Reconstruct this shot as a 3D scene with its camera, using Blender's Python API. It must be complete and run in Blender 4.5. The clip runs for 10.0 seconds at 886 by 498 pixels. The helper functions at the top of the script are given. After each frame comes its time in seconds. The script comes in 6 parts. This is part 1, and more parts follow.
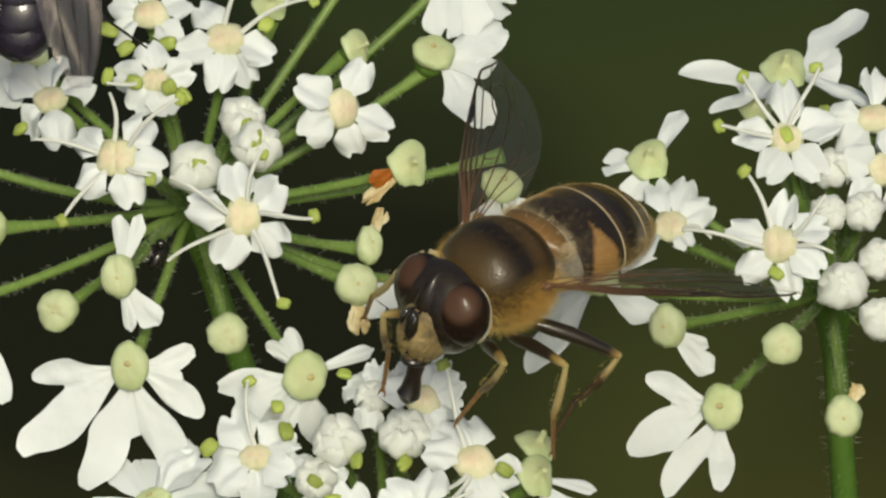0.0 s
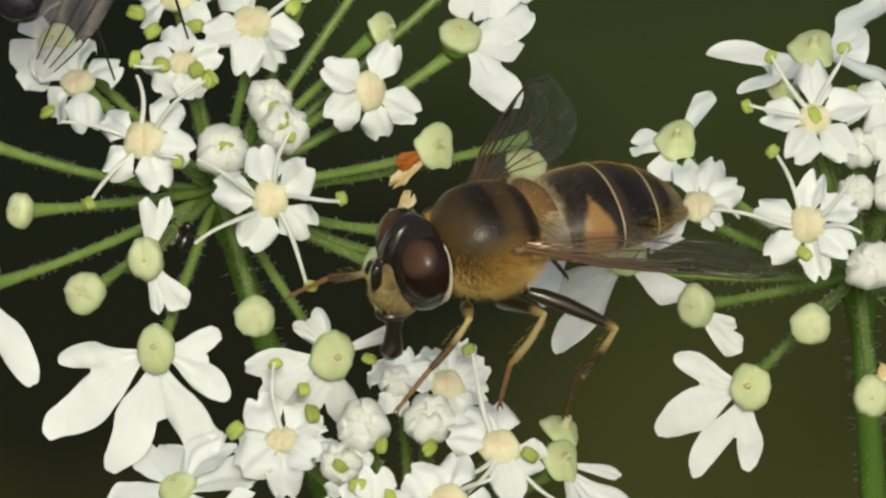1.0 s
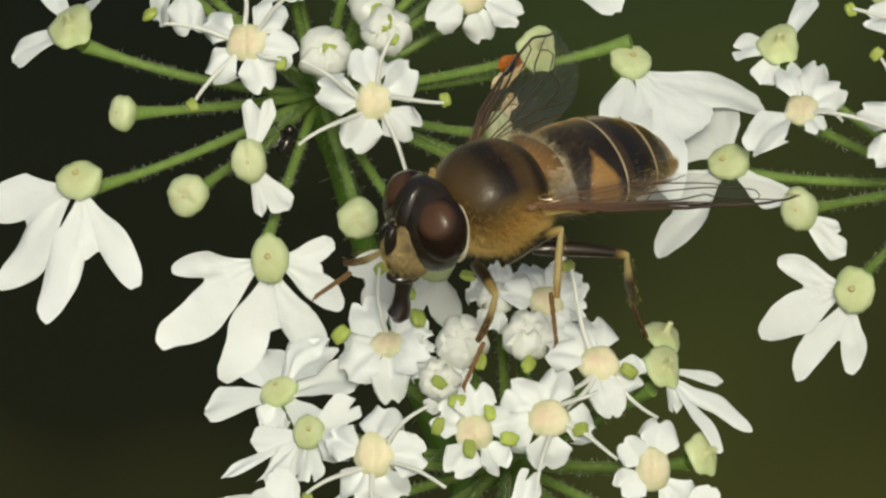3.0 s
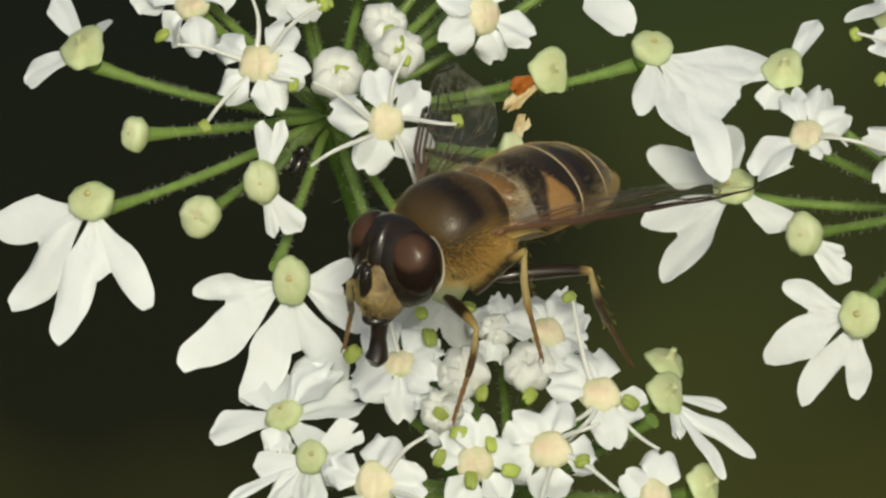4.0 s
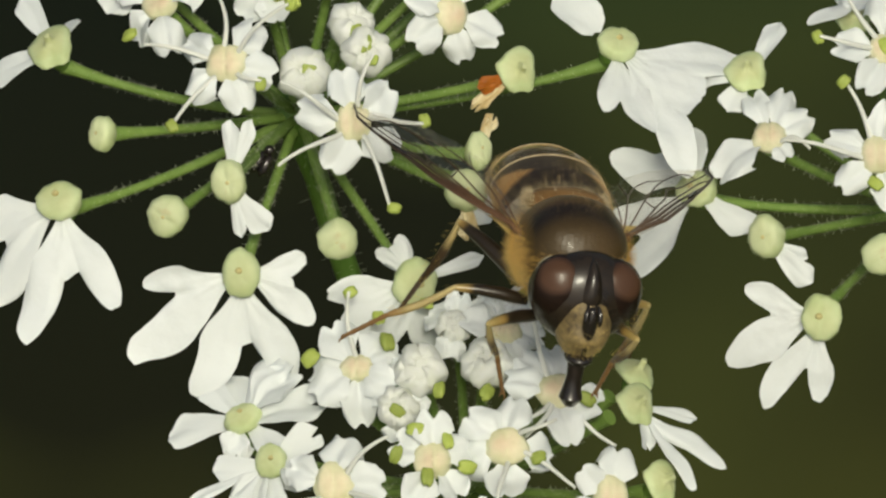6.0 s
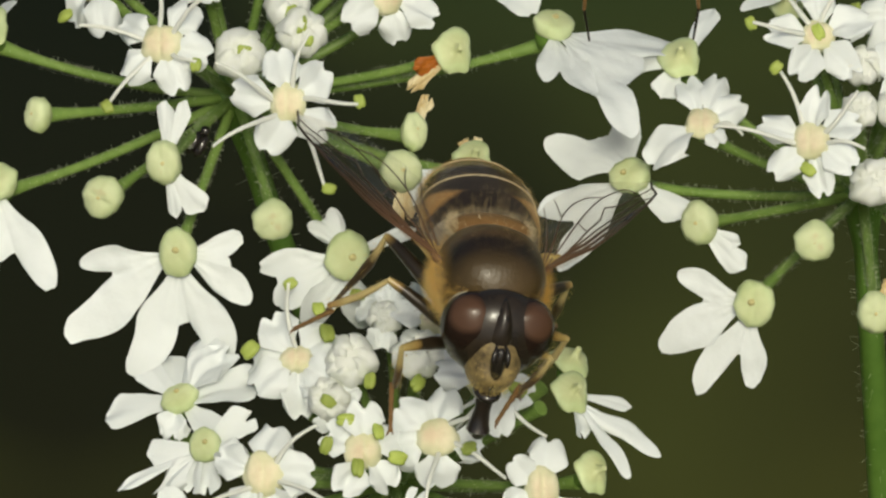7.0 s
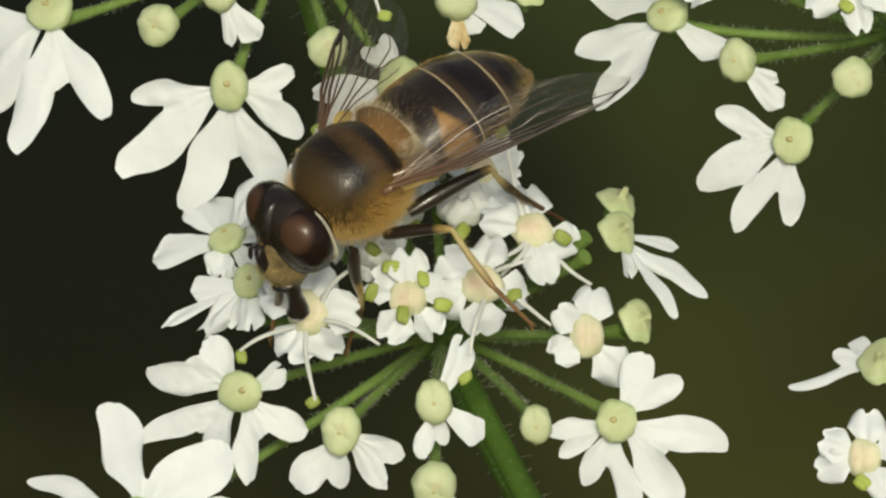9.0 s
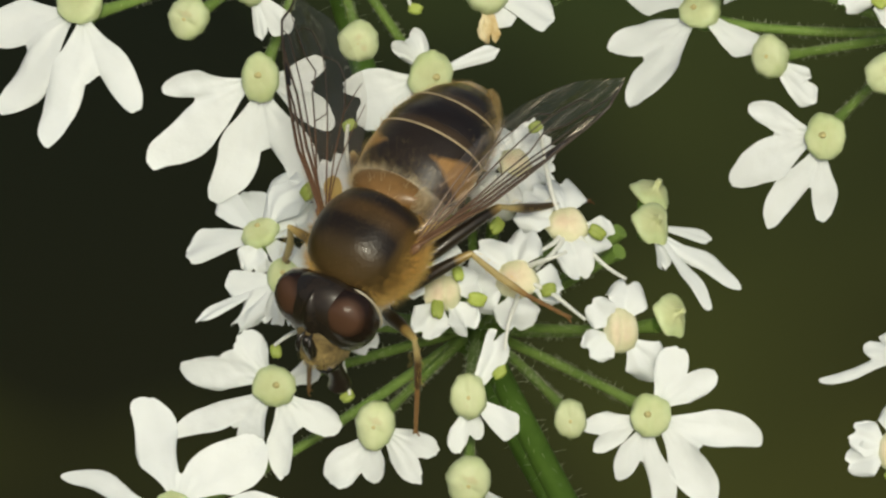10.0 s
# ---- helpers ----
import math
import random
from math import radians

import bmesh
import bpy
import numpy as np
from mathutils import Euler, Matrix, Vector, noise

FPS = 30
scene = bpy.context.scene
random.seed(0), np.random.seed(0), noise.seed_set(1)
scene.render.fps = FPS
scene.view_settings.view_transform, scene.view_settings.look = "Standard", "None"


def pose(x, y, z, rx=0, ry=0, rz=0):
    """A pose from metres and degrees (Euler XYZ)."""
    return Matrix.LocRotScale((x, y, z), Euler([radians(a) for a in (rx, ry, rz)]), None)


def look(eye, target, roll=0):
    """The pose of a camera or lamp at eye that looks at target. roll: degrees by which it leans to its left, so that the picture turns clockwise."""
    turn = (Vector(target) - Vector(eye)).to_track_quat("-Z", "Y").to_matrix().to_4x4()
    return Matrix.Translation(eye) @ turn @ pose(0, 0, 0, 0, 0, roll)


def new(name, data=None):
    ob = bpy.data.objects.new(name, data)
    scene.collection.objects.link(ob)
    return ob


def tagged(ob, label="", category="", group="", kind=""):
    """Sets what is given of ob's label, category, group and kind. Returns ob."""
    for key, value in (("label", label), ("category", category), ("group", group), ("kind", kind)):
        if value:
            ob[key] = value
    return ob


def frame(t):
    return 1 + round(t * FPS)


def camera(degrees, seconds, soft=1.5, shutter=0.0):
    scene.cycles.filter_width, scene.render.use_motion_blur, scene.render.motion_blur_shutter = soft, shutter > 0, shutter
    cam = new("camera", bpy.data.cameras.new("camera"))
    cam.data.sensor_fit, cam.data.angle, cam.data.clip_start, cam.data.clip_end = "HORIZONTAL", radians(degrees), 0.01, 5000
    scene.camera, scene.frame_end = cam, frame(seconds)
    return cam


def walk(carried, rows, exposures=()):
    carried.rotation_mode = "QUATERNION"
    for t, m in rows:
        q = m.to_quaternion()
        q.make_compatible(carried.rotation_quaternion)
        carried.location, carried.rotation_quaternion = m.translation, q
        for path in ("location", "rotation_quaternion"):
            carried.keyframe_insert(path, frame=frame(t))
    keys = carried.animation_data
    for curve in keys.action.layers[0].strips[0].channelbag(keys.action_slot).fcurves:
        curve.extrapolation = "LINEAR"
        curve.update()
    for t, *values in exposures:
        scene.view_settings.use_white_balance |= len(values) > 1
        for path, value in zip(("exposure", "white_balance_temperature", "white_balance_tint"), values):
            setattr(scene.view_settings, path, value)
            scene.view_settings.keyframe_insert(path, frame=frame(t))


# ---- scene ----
MM = 0.001
# The plant's axes: x across, y up the slope of the view, z towards the eye; lengths in millimetres.
VIEW = pose(0, 0, 1.05, 45, 0, 0)


def spot(x, y, z):
    return VIEW @ Matrix.Translation((x * MM, y * MM, z * MM))


# ---- camera: a long lens held about a third of a metre off ----
cam = camera(6.0, 10.0, soft=2.4)
CAM_ROWS = [
    (0, 1.7, 3.91), (0.5, 1.07, 3.67), (1, 0.65, 3.24), (1.5, 0.87, 1.78), (2, 0, 0), (2.5, -2.22, -0.78),
    (4, -3.8, 0.28), (4.5, -3.89, 0.33), (5, -4.04, 0.11), (5.5, -3.78, 0.28), (6, -2.54, 0.26), (7.5, 0.39, -0.89),
    (8, 0.37, -1.8), (8.5, -1.24, -5.17), (9, -2.17, -7.11), (9.5, -2.46, -7.63), (10, -3.35, -7.37),
]
walk(cam, [(t, spot(x, y, 325)) for t, x, y in CAM_ROWS], exposures=[(0, 0.0, 7000, 0), (10, 0.0, 7000, 0)])

# ---- light: hazy midday sun over the eye's shoulder, open sky ----
world = bpy.data.worlds.new("world")
world.use_nodes = True
scene.world = world
sky = world.node_tree.nodes.new("ShaderNodeTexSky")
sky.sky_type, sky.sun_disc = "NISHITA", False
sky.dust_density, sky.air_density, sky.ozone_density = 6.0, 0.8, 0.5
SUN = (VIEW.to_3x3() @ Vector((0.06, 0.15, 0.985))).normalized()
sky.sun_elevation = math.asin(SUN.z)
sky.sun_rotation = math.atan2(SUN.x, SUN.y)
world.node_tree.links.new(sky.outputs[0], world.node_tree.nodes["Background"].inputs[0])
world.node_tree.nodes["Background"].inputs[1].default_value = 0.082
sun = new("sun", bpy.data.lights.new("sun", "SUN"))
sun.data.energy, sun.data.angle, sun.data.color = 1.78, radians(12), (1.0, 0.95, 0.86)
sun.matrix_world = look(SUN * 3, (0, 0, 0))


# ---- materials ----
def material(name, color, second=None, scale=1500, rough=0.5, bump=0.0, bump_scale=None, sheer=0.0, metal=0.0,
             coat=0.0, spec=0.5, ramp=None, axis=0, random_by=0.0, sheen=0.0, streak=0.0, depth=0.0):
    """A surface with coarse and fine variation between two colours; ramp: colours along one axis (metres)."""
    m = bpy.data.materials.new(name)
    m.use_nodes = True
    t, n = m.node_tree, m.node_tree.nodes
    bsdf = n["Principled BSDF"]
    link = t.links.new
    where = n.new("ShaderNodeTexCoord")
    coarse, fine = n.new("ShaderNodeTexNoise"), n.new("ShaderNodeTexNoise")
    coarse.inputs["Scale"].default_value, fine.inputs["Scale"].default_value = scale * 0.35, scale * 2.2
    coarse.inputs["Detail"].default_value, fine.inputs["Detail"].default_value = 3, 4
    for k in (coarse, fine):
        link(where.outputs["Object"], k.inputs["Vector"])
    both = n.new("ShaderNodeMix")
    both.inputs[0].default_value = 0.15 if depth else 0.4
    link(coarse.outputs[0], both.inputs[2]), link(fine.outputs[0], both.inputs[3])
    spread = n.new("ShaderNodeMapRange")
    spread.inputs[1].default_value, spread.inputs[2].default_value = 0.36, 0.64
    link(both.outputs[0], spread.inputs[0])
    mix = n.new("ShaderNodeMix")
    mix.data_type = "RGBA"
    link(spread.outputs[0], mix.inputs[0])
    second = second or tuple(c * 0.8 for c in color)
    if ramp:
        split = n.new("ShaderNodeSeparateXYZ")
        link(where.outputs["Object"], split.inputs[0])
        along = n.new("ShaderNodeMapRange")
        along.inputs[1].default_value, along.inputs[2].default_value = ramp[0] * MM, ramp[1] * MM
        link(split.outputs[axis], along.inputs[0])
        shade = n.new("ShaderNodeValToRGB")
        stops = ramp[2]
        while len(shade.color_ramp.elements) < len(stops):
            shade.color_ramp.elements.new(0.5)
        for e, (p, c) in zip(shade.color_ramp.elements, stops):
            e.position, e.color = p, (*c, 1)
        link(along.outputs[0], shade.inputs[0])
        darker = n.new("ShaderNodeMix")
        darker.data_type, darker.blend_type = "RGBA", "MULTIPLY"
        darker.inputs[0].default_value = 1
        link(shade.outputs[0], darker.inputs[6])
        darker.inputs[7].default_value = (0.79, 0.81, 0.70, 1)
        link(shade.outputs[0], mix.inputs[6]), link(darker.outputs[2], mix.inputs[7])
    else:
        mix.inputs[6].default_value, mix.inputs[7].default_value = (*color, 1), (*second, 1)
    tone = mix.outputs[2]
    if random_by:
        info, hue = n.new("ShaderNodeObjectInfo"), n.new("ShaderNodeHueSaturation")
        by = n.new("ShaderNodeMapRange")
        by.inputs[3].default_value, by.inputs[4].default_value = 1 - random_by, 1 + random_by * 0.5
        link(info.outputs["Random"], by.inputs[0]), link(by.outputs[0], hue.inputs["Value"])
        link(tone, hue.inputs["Color"])
        tone = hue.outputs[0]
    link(tone, bsdf.inputs["Base Color"])
    bsdf.inputs["Roughness"].default_value, bsdf.inputs["Metallic"].default_value = rough, metal
    bsdf.inputs["Specular IOR Level"].default_value = spec
    bsdf.inputs["Coat Weight"].default_value = coat
    bsdf.inputs["Sheen Weight"].default_value = sheen
    if sheen:
        bsdf.inputs["Sheen Roughness"].default_value = 0.35
        bsdf.inputs["Sheen Tint"].default_value = (0.9, 0.58, 0.20, 1)
    if depth:
        bsdf.inputs["Subsurface Weight"].default_value = depth
        bsdf.inputs["Subsurface Radius"].default_value = (1.0, 1.0, 0.9)
        bsdf.inputs["Subsurface Scale"].default_value = 0.0006
    if bump:
        relief = n.new("ShaderNodeBump")
        relief.inputs["Strength"].default_value, relief.inputs["Distance"].default_value = bump, 0.00008
        if bump_scale:
            grain = n.new("ShaderNodeTexNoise")
            grain.inputs["Scale"].default_value, grain.inputs["Detail"].default_value = bump_scale, 3
            if streak:
                stretch = n.new("ShaderNodeVectorMath")
                stretch.operation, stretch.inputs[1].default_value = "MULTIPLY", (1, streak, 1)
                link(where.outputs["Object"], stretch.inputs[0]), link(stretch.outputs[0], grain.inputs["Vector"])
            else:
                link(where.outputs["Object"], grain.inputs["Vector"])
            link(grain.outputs[0], relief.inputs["Height"])
        else:
            link(both.outputs[0], relief.inputs["Height"])
        link(relief.outputs[0], bsdf.inputs["Normal"])
    if sheer:
        glow, join = n.new("ShaderNodeBsdfTranslucent"), n.new("ShaderNodeMixShader")
        link(tone, glow.inputs[0])
        join.inputs[0].default_value = sheer
        link(bsdf.outputs[0], join.inputs[1]), link(glow.outputs[0], join.inputs[2])
        link(join.outputs[0], n["Material Output"].inputs[0])
    return m


PETAL = material("petal", (0.86, 0.90, 0.915), (0.81, 0.85, 0.855), scale=900, rough=0.5, bump=0.4, bump_scale=1500, streak=3.0, sheer=0.18, spec=0.35, random_by=0.06)
WIDE_PETAL = material("wide_petal", (0.86, 0.90, 0.915), (0.82, 0.86, 0.865), scale=700, rough=0.5, bump=0.4, bump_scale=2600, sheer=0.18, spec=0.35, random_by=0.06)
BUD = material("bud_petal", (0.87, 0.89, 0.87), (0.79, 0.82, 0.74), scale=1200, rough=0.5, bump=0.4, sheer=0.2, spec=0.3)
FILAMENT = material("filament", (0.87, 0.89, 0.86), (0.82, 0.84, 0.78), scale=900, rough=0.45, sheer=0.25)
ANTHER = material("anther", (0.41, 0.49, 0.11), (0.31, 0.40, 0.07), scale=2500, rough=0.55, bump=0.4, random_by=0.25)
CREAM = material("cream_disc", (0.78, 0.73, 0.48), (0.74, 0.64, 0.46), scale=1800, rough=0.5, bump=0.15, spec=0.35, random_by=0.08, depth=0.35,
                 ramp=(0.0, 0.62, [(0.0, (0.77, 0.78, 0.57)), (0.6, (0.76, 0.73, 0.52)), (0.80, (0.76, 0.69, 0.50)), (1.0, (0.74, 0.60, 0.45))]), axis=2)
PALE = material("pale_green_disc", (0.58, 0.645, 0.33), (0.51, 0.585, 0.27), scale=1500, rough=0.5, bump=0.15, spec=0.35, random_by=0.1, depth=0.35,
                ramp=(0.0, 0.50, [(0.0, (0.60, 0.69, 0.39)), (0.6, (0.62, 0.71, 0.42)), (1.0, (0.58, 0.62, 0.35))]), axis=2)
FRUIT = material("fruit", (0.62, 0.66, 0.39), (0.55, 0.60, 0.31), scale=1300, rough=0.5, bump=0.15, spec=0.35, random_by=0.1, depth=0.35,
                 ramp=(-0.2, 0.75, [(0.0, (0.55, 0.63, 0.33)), (0.6, (0.61, 0.69, 0.42)), (0.95, (0.62, 0.67, 0.42)), (1.0, (0.57, 0.53, 0.32))]), axis=2)
STYLE = material("style", (0.58, 0.54, 0.25), (0.44, 0.36, 0.16), scale=3000, rough=0.5)
OVARY = material("ovary", (0.16, 0.28, 0.05), (0.11, 0.21, 0.035), scale=1800, rough=0.5, bump=0.5)
STALK = material("stalk", (0.225, 0.335, 0.085), (0.155, 0.255, 0.055), scale=1200, rough=0.45, bump=0.5, bump_scale=2600, random_by=0.15)
RAY = material("ray_stem", (0.11, 0.21, 0.035), (0.07, 0.15, 0.02), scale=700, rough=0.5, bump=0.6, bump_scale=1500)
HAIR = material("plant_hair", (0.74, 0.78, 0.62), rough=0.4, sheer=0.4)
WITHERED = material("withered_petal", (0.50, 0.36, 0.15), (0.72, 0.66, 0.44), scale=1600, rough=0.6, bump=0.6)
RUST = material("rust_petal", (0.48, 0.15, 0.015), (0.38, 0.11, 0.01), scale=1600, rough=0.5, sheer=0.2)


def ground_material():
    """Mossy turf seen far below, with a dark pool of shade painted into its colour."""
    m = bpy.data.materials.new("meadow_floor")
    m.use_nodes = True
    t, n = m.node_tree, m.node_tree.nodes
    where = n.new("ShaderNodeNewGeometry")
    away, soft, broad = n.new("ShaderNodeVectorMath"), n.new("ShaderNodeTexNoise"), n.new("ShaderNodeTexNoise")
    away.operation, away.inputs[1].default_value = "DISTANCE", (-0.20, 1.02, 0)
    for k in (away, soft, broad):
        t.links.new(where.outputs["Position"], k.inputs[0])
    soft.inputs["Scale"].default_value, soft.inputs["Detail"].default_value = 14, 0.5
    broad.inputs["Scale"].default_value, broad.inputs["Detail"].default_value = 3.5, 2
    shade_pool, mix, mottle = n.new("ShaderNodeMapRange"), n.new("ShaderNodeMath"), n.new("ShaderNodeMath")
    # painted shade: darkest near one point, fading out with distance
    shade_pool.inputs[1].default_value, shade_pool.inputs[2].default_value = 0.13, 0.32
    shade_pool.inputs[3].default_value, shade_pool.inputs[4].default_value = -0.42, 0.18
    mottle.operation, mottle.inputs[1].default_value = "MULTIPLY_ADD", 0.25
    t.links.new(away.outputs["Value"], shade_pool.inputs[0])
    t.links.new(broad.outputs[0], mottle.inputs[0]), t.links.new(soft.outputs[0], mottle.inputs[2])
    t.links.new(shade_pool.outputs[0], mix.inputs[0]), t.links.new(mottle.outputs[0], mix.inputs[1])
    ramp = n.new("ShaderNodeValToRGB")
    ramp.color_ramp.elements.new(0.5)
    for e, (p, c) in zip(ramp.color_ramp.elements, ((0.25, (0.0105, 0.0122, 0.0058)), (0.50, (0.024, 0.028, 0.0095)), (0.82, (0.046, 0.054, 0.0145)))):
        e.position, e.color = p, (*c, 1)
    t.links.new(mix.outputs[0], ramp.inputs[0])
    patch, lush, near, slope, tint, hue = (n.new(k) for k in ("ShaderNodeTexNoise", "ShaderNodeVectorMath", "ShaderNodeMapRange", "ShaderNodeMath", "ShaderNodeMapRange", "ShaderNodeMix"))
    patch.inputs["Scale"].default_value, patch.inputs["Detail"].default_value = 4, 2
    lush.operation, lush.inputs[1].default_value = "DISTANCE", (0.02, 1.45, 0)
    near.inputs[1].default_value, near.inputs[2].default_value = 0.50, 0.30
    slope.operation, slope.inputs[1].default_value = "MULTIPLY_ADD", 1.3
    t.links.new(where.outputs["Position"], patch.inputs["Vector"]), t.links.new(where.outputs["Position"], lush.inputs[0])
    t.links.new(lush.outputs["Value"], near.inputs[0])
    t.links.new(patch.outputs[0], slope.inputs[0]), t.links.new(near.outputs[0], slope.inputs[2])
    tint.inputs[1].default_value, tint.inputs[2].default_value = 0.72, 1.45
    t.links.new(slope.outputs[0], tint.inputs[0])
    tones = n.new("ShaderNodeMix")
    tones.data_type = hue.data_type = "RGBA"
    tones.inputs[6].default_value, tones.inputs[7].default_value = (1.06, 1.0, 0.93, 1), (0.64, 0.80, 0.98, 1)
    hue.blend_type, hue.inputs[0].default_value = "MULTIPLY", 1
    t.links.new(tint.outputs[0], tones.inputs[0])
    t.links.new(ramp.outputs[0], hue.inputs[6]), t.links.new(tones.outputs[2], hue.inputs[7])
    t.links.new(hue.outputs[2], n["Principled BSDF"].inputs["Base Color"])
    n["Principled BSDF"].inputs["Roughness"].default_value = 0.9
    n["Principled BSDF"].inputs["Specular IOR Level"].default_value = 0.1
    return m


# ---- mesh helpers, in millimetres ----
def part(name, bm, mat, parent=None, label="", at=None, smooth=True, size=(1, 1, 1)):
    """One mesh object from bm (millimetres) under parent; at: its pose there, translation in millimetres."""
    if isinstance(bm, bpy.types.Mesh):
        me = bm
    else:
        for v in bm.verts:
            v.co *= MM
        for f in bm.faces:
            f.smooth = smooth
        me = bpy.data.meshes.new(name)
        bm.to_mesh(me)
        bm.free()
        me.set_sharp_from_angle(angle=radians(55))
        me.materials.append(mat)
    ob = new(name, me)
    if parent:
        ob.parent = parent
    if at is not None:
        loc, turn, _ = at.decompose()
        ob.matrix_basis = Matrix.LocRotScale(loc * MM, turn, Vector(size))
    if label:
        tagged(ob, label)
    return ob


def mesh_of(name, bm, mat, smooth=True):
    """A mesh in metres that several pieces share."""
    for v in bm.verts:
        v.co *= MM
    for f in bm.faces:
        f.smooth = smooth
    me = bpy.data.meshes.new(name)
    bm.to_mesh(me)
    bm.free()
    me.set_sharp_from_angle(angle=radians(55))
    me.materials.append(mat)
    return me


def skin(bm, rows, closed=True, caps=True):
    """Faces between rings of vertices."""
    for a, b in zip(rows, rows[1:]):
        k = len(a)
        for i in range(k if closed else k - 1):
            j = (i + 1) % k
            bm.faces.new((a[i], a[j], b[j], b[i]))
    if caps and closed:
        bm.faces.new(rows[0][::-1])
        bm.faces.new(rows[-1])


def lathe(profile, sides=16, wobble=0.0, seed=0, bm=None):
    bm = bm or bmesh.new()
    rows = []
    for r, z in profile:
        ring = []
        for i in range(sides):
            a = 2 * math.pi * i / sides
            p = Vector((math.cos(a), math.sin(a), z * 0.7))
            k = r * (1 + wobble * noise.noise(p * 1.4 + Vector((seed, 0, 0))))
            ring.append(bm.verts.new((k * math.cos(a), k * math.sin(a), z)))
        rows.append(ring)
    skin(bm, rows)
    return bm


def tube(points, radii, sides=8, bm=None):
    bm = bm or bmesh.new()
    points = [Vector(p) for p in points]
    rows, side = [], None
    for i, p in enumerate(points):
        d = (points[min(i + 1, len(points) - 1)] - points[max(i - 1, 0)]).normalized()
        if side is None:
            side = d.orthogonal().normalized()
        side = (side - d * side.dot(d)).normalized()
        other = d.cross(side)
        r = radii[i] if isinstance(radii, (list, tuple)) else radii
        rows.append([bm.verts.new(p + r * (side * math.cos(2 * math.pi * k / sides) + other * math.sin(2 * math.pi * k / sides)))
                     for k in range(sides)])
    skin(bm, rows)
    return bm


def blob(size, rings=12, sides=18, warp=None, bm=None, centre=(0, 0, 0)):
    """An ellipsoid, bent by warp(point on the unit ball) -> factor or vector."""
    bm = bm or bmesh.new()
    rows = []
    for i in range(1, rings):
        th = math.pi * i / rings
        ring = []
        for k in range(sides):
            a = 2 * math.pi * k / sides
            p = Vector((math.sin(th) * math.cos(a), math.sin(th) * math.sin(a), math.cos(th)))
            f = warp(p) if warp else 1
            q = f if isinstance(f, Vector) else p * f
            ring.append(bm.verts.new(Vector(centre) + Vector((q.x * size[0], q.y * size[1], q.z * size[2]))))
        rows.append(ring)
    skin(bm, rows[::-1])
    return bm


def bezier(a, b, c, steps=10):
    a, b, c = Vector(a), Vector(b), Vector(c)
    return [a * (1 - s) ** 2 + b * 2 * s * (1 - s) + c * s * s for s in (i / steps for i in range(steps + 1))]


def sheet(fn, nu, nv, thick):
    """A thin two-sided sheet fn(s, t) -> (x, y, z), s in 0..1, t in -1..1."""
    bm = bmesh.new()
    top, low = [], []
    for i in range(nu + 1):
        s = i / nu
        row = [Vector(fn(s, 2 * k / nv - 1)) for k in range(nv + 1)]
        top.append([bm.verts.new(p) for p in row])
        low.append([bm.verts.new(p - Vector((0, 0, thick))) for p in row])
    for a in range(nu):
        for k in range(nv):
            bm.faces.new((top[a][k], top[a + 1][k], top[a + 1][k + 1], top[a][k + 1]))
            bm.faces.new((low[a][k + 1], low[a + 1][k + 1], low[a + 1][k], low[a][k]))
    for a in range(nu):
        bm.faces.new((low[a][0], low[a + 1][0], top[a + 1][0], top[a][0]))
        bm.faces.new((top[a][nv], top[a + 1][nv], low[a + 1][nv], low[a][nv]))
    for k in range(nv):
        bm.faces.new((top[0][k], top[0][k + 1], low[0][k + 1], low[0][k]))
        bm.faces.new((low[nu][k], low[nu][k + 1], top[nu][k + 1], top[nu][k]))
    return bm


def bristles(roots, mat, name, parent, label="", thick=0.02):
    """Fine tapered hairs, one joined mesh; roots: (base, tip) in millimetres."""
    verts, faces = [], []
    for a, b in roots:
        a, b = Vector(a), Vector(b)
        d = (b - a).normalized()
        u = d.orthogonal().normalized() * thick
        w = d.cross(u)
        mid = (a + b) / 2 + u * random.uniform(-1, 1)
        k = len(verts)
        for p in (a + u, a - u * 0.5 + w * 0.87, a - u * 0.5 - w * 0.87):
            verts.append(p * MM)
        for p in (mid + u * 0.7, mid - u * 0.35 + w * 0.6, mid - u * 0.35 - w * 0.6):
            verts.append(p * MM)
        verts.append(b * MM)
        for i in range(3):
            j = (i + 1) % 3
            faces.append((k + i, k + j, k + 3 + j, k + 3 + i))
            faces.append((k + 3 + i, k + 3 + j, k + 6))
    me = bpy.data.meshes.new(name)
    me.from_pydata(verts, [], faces)
    me.materials.append(mat)
    ob = new(name, me)
    ob.parent = parent
    tagged(ob, label, kind="stuff")
    return ob


# ---- the meadow floor below ----
bm = bmesh.new()
grid = []
for i in range(61):
    grid.append([])
    for j in range(61):
        x, y = ((abs(k - 30) / 30) ** 3 * math.copysign(400, k - 30) for k in (i, j))
        grid[-1].append(bm.verts.new((x / MM, y / MM, 0.02 / MM * noise.noise(Vector((x * 1.5, y * 1.5, 0))))))
skin(bm, grid, closed=False)
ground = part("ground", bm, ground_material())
tagged(ground, "meadow floor far below the flowers, dark shade painted into it", "ground", kind="structure")


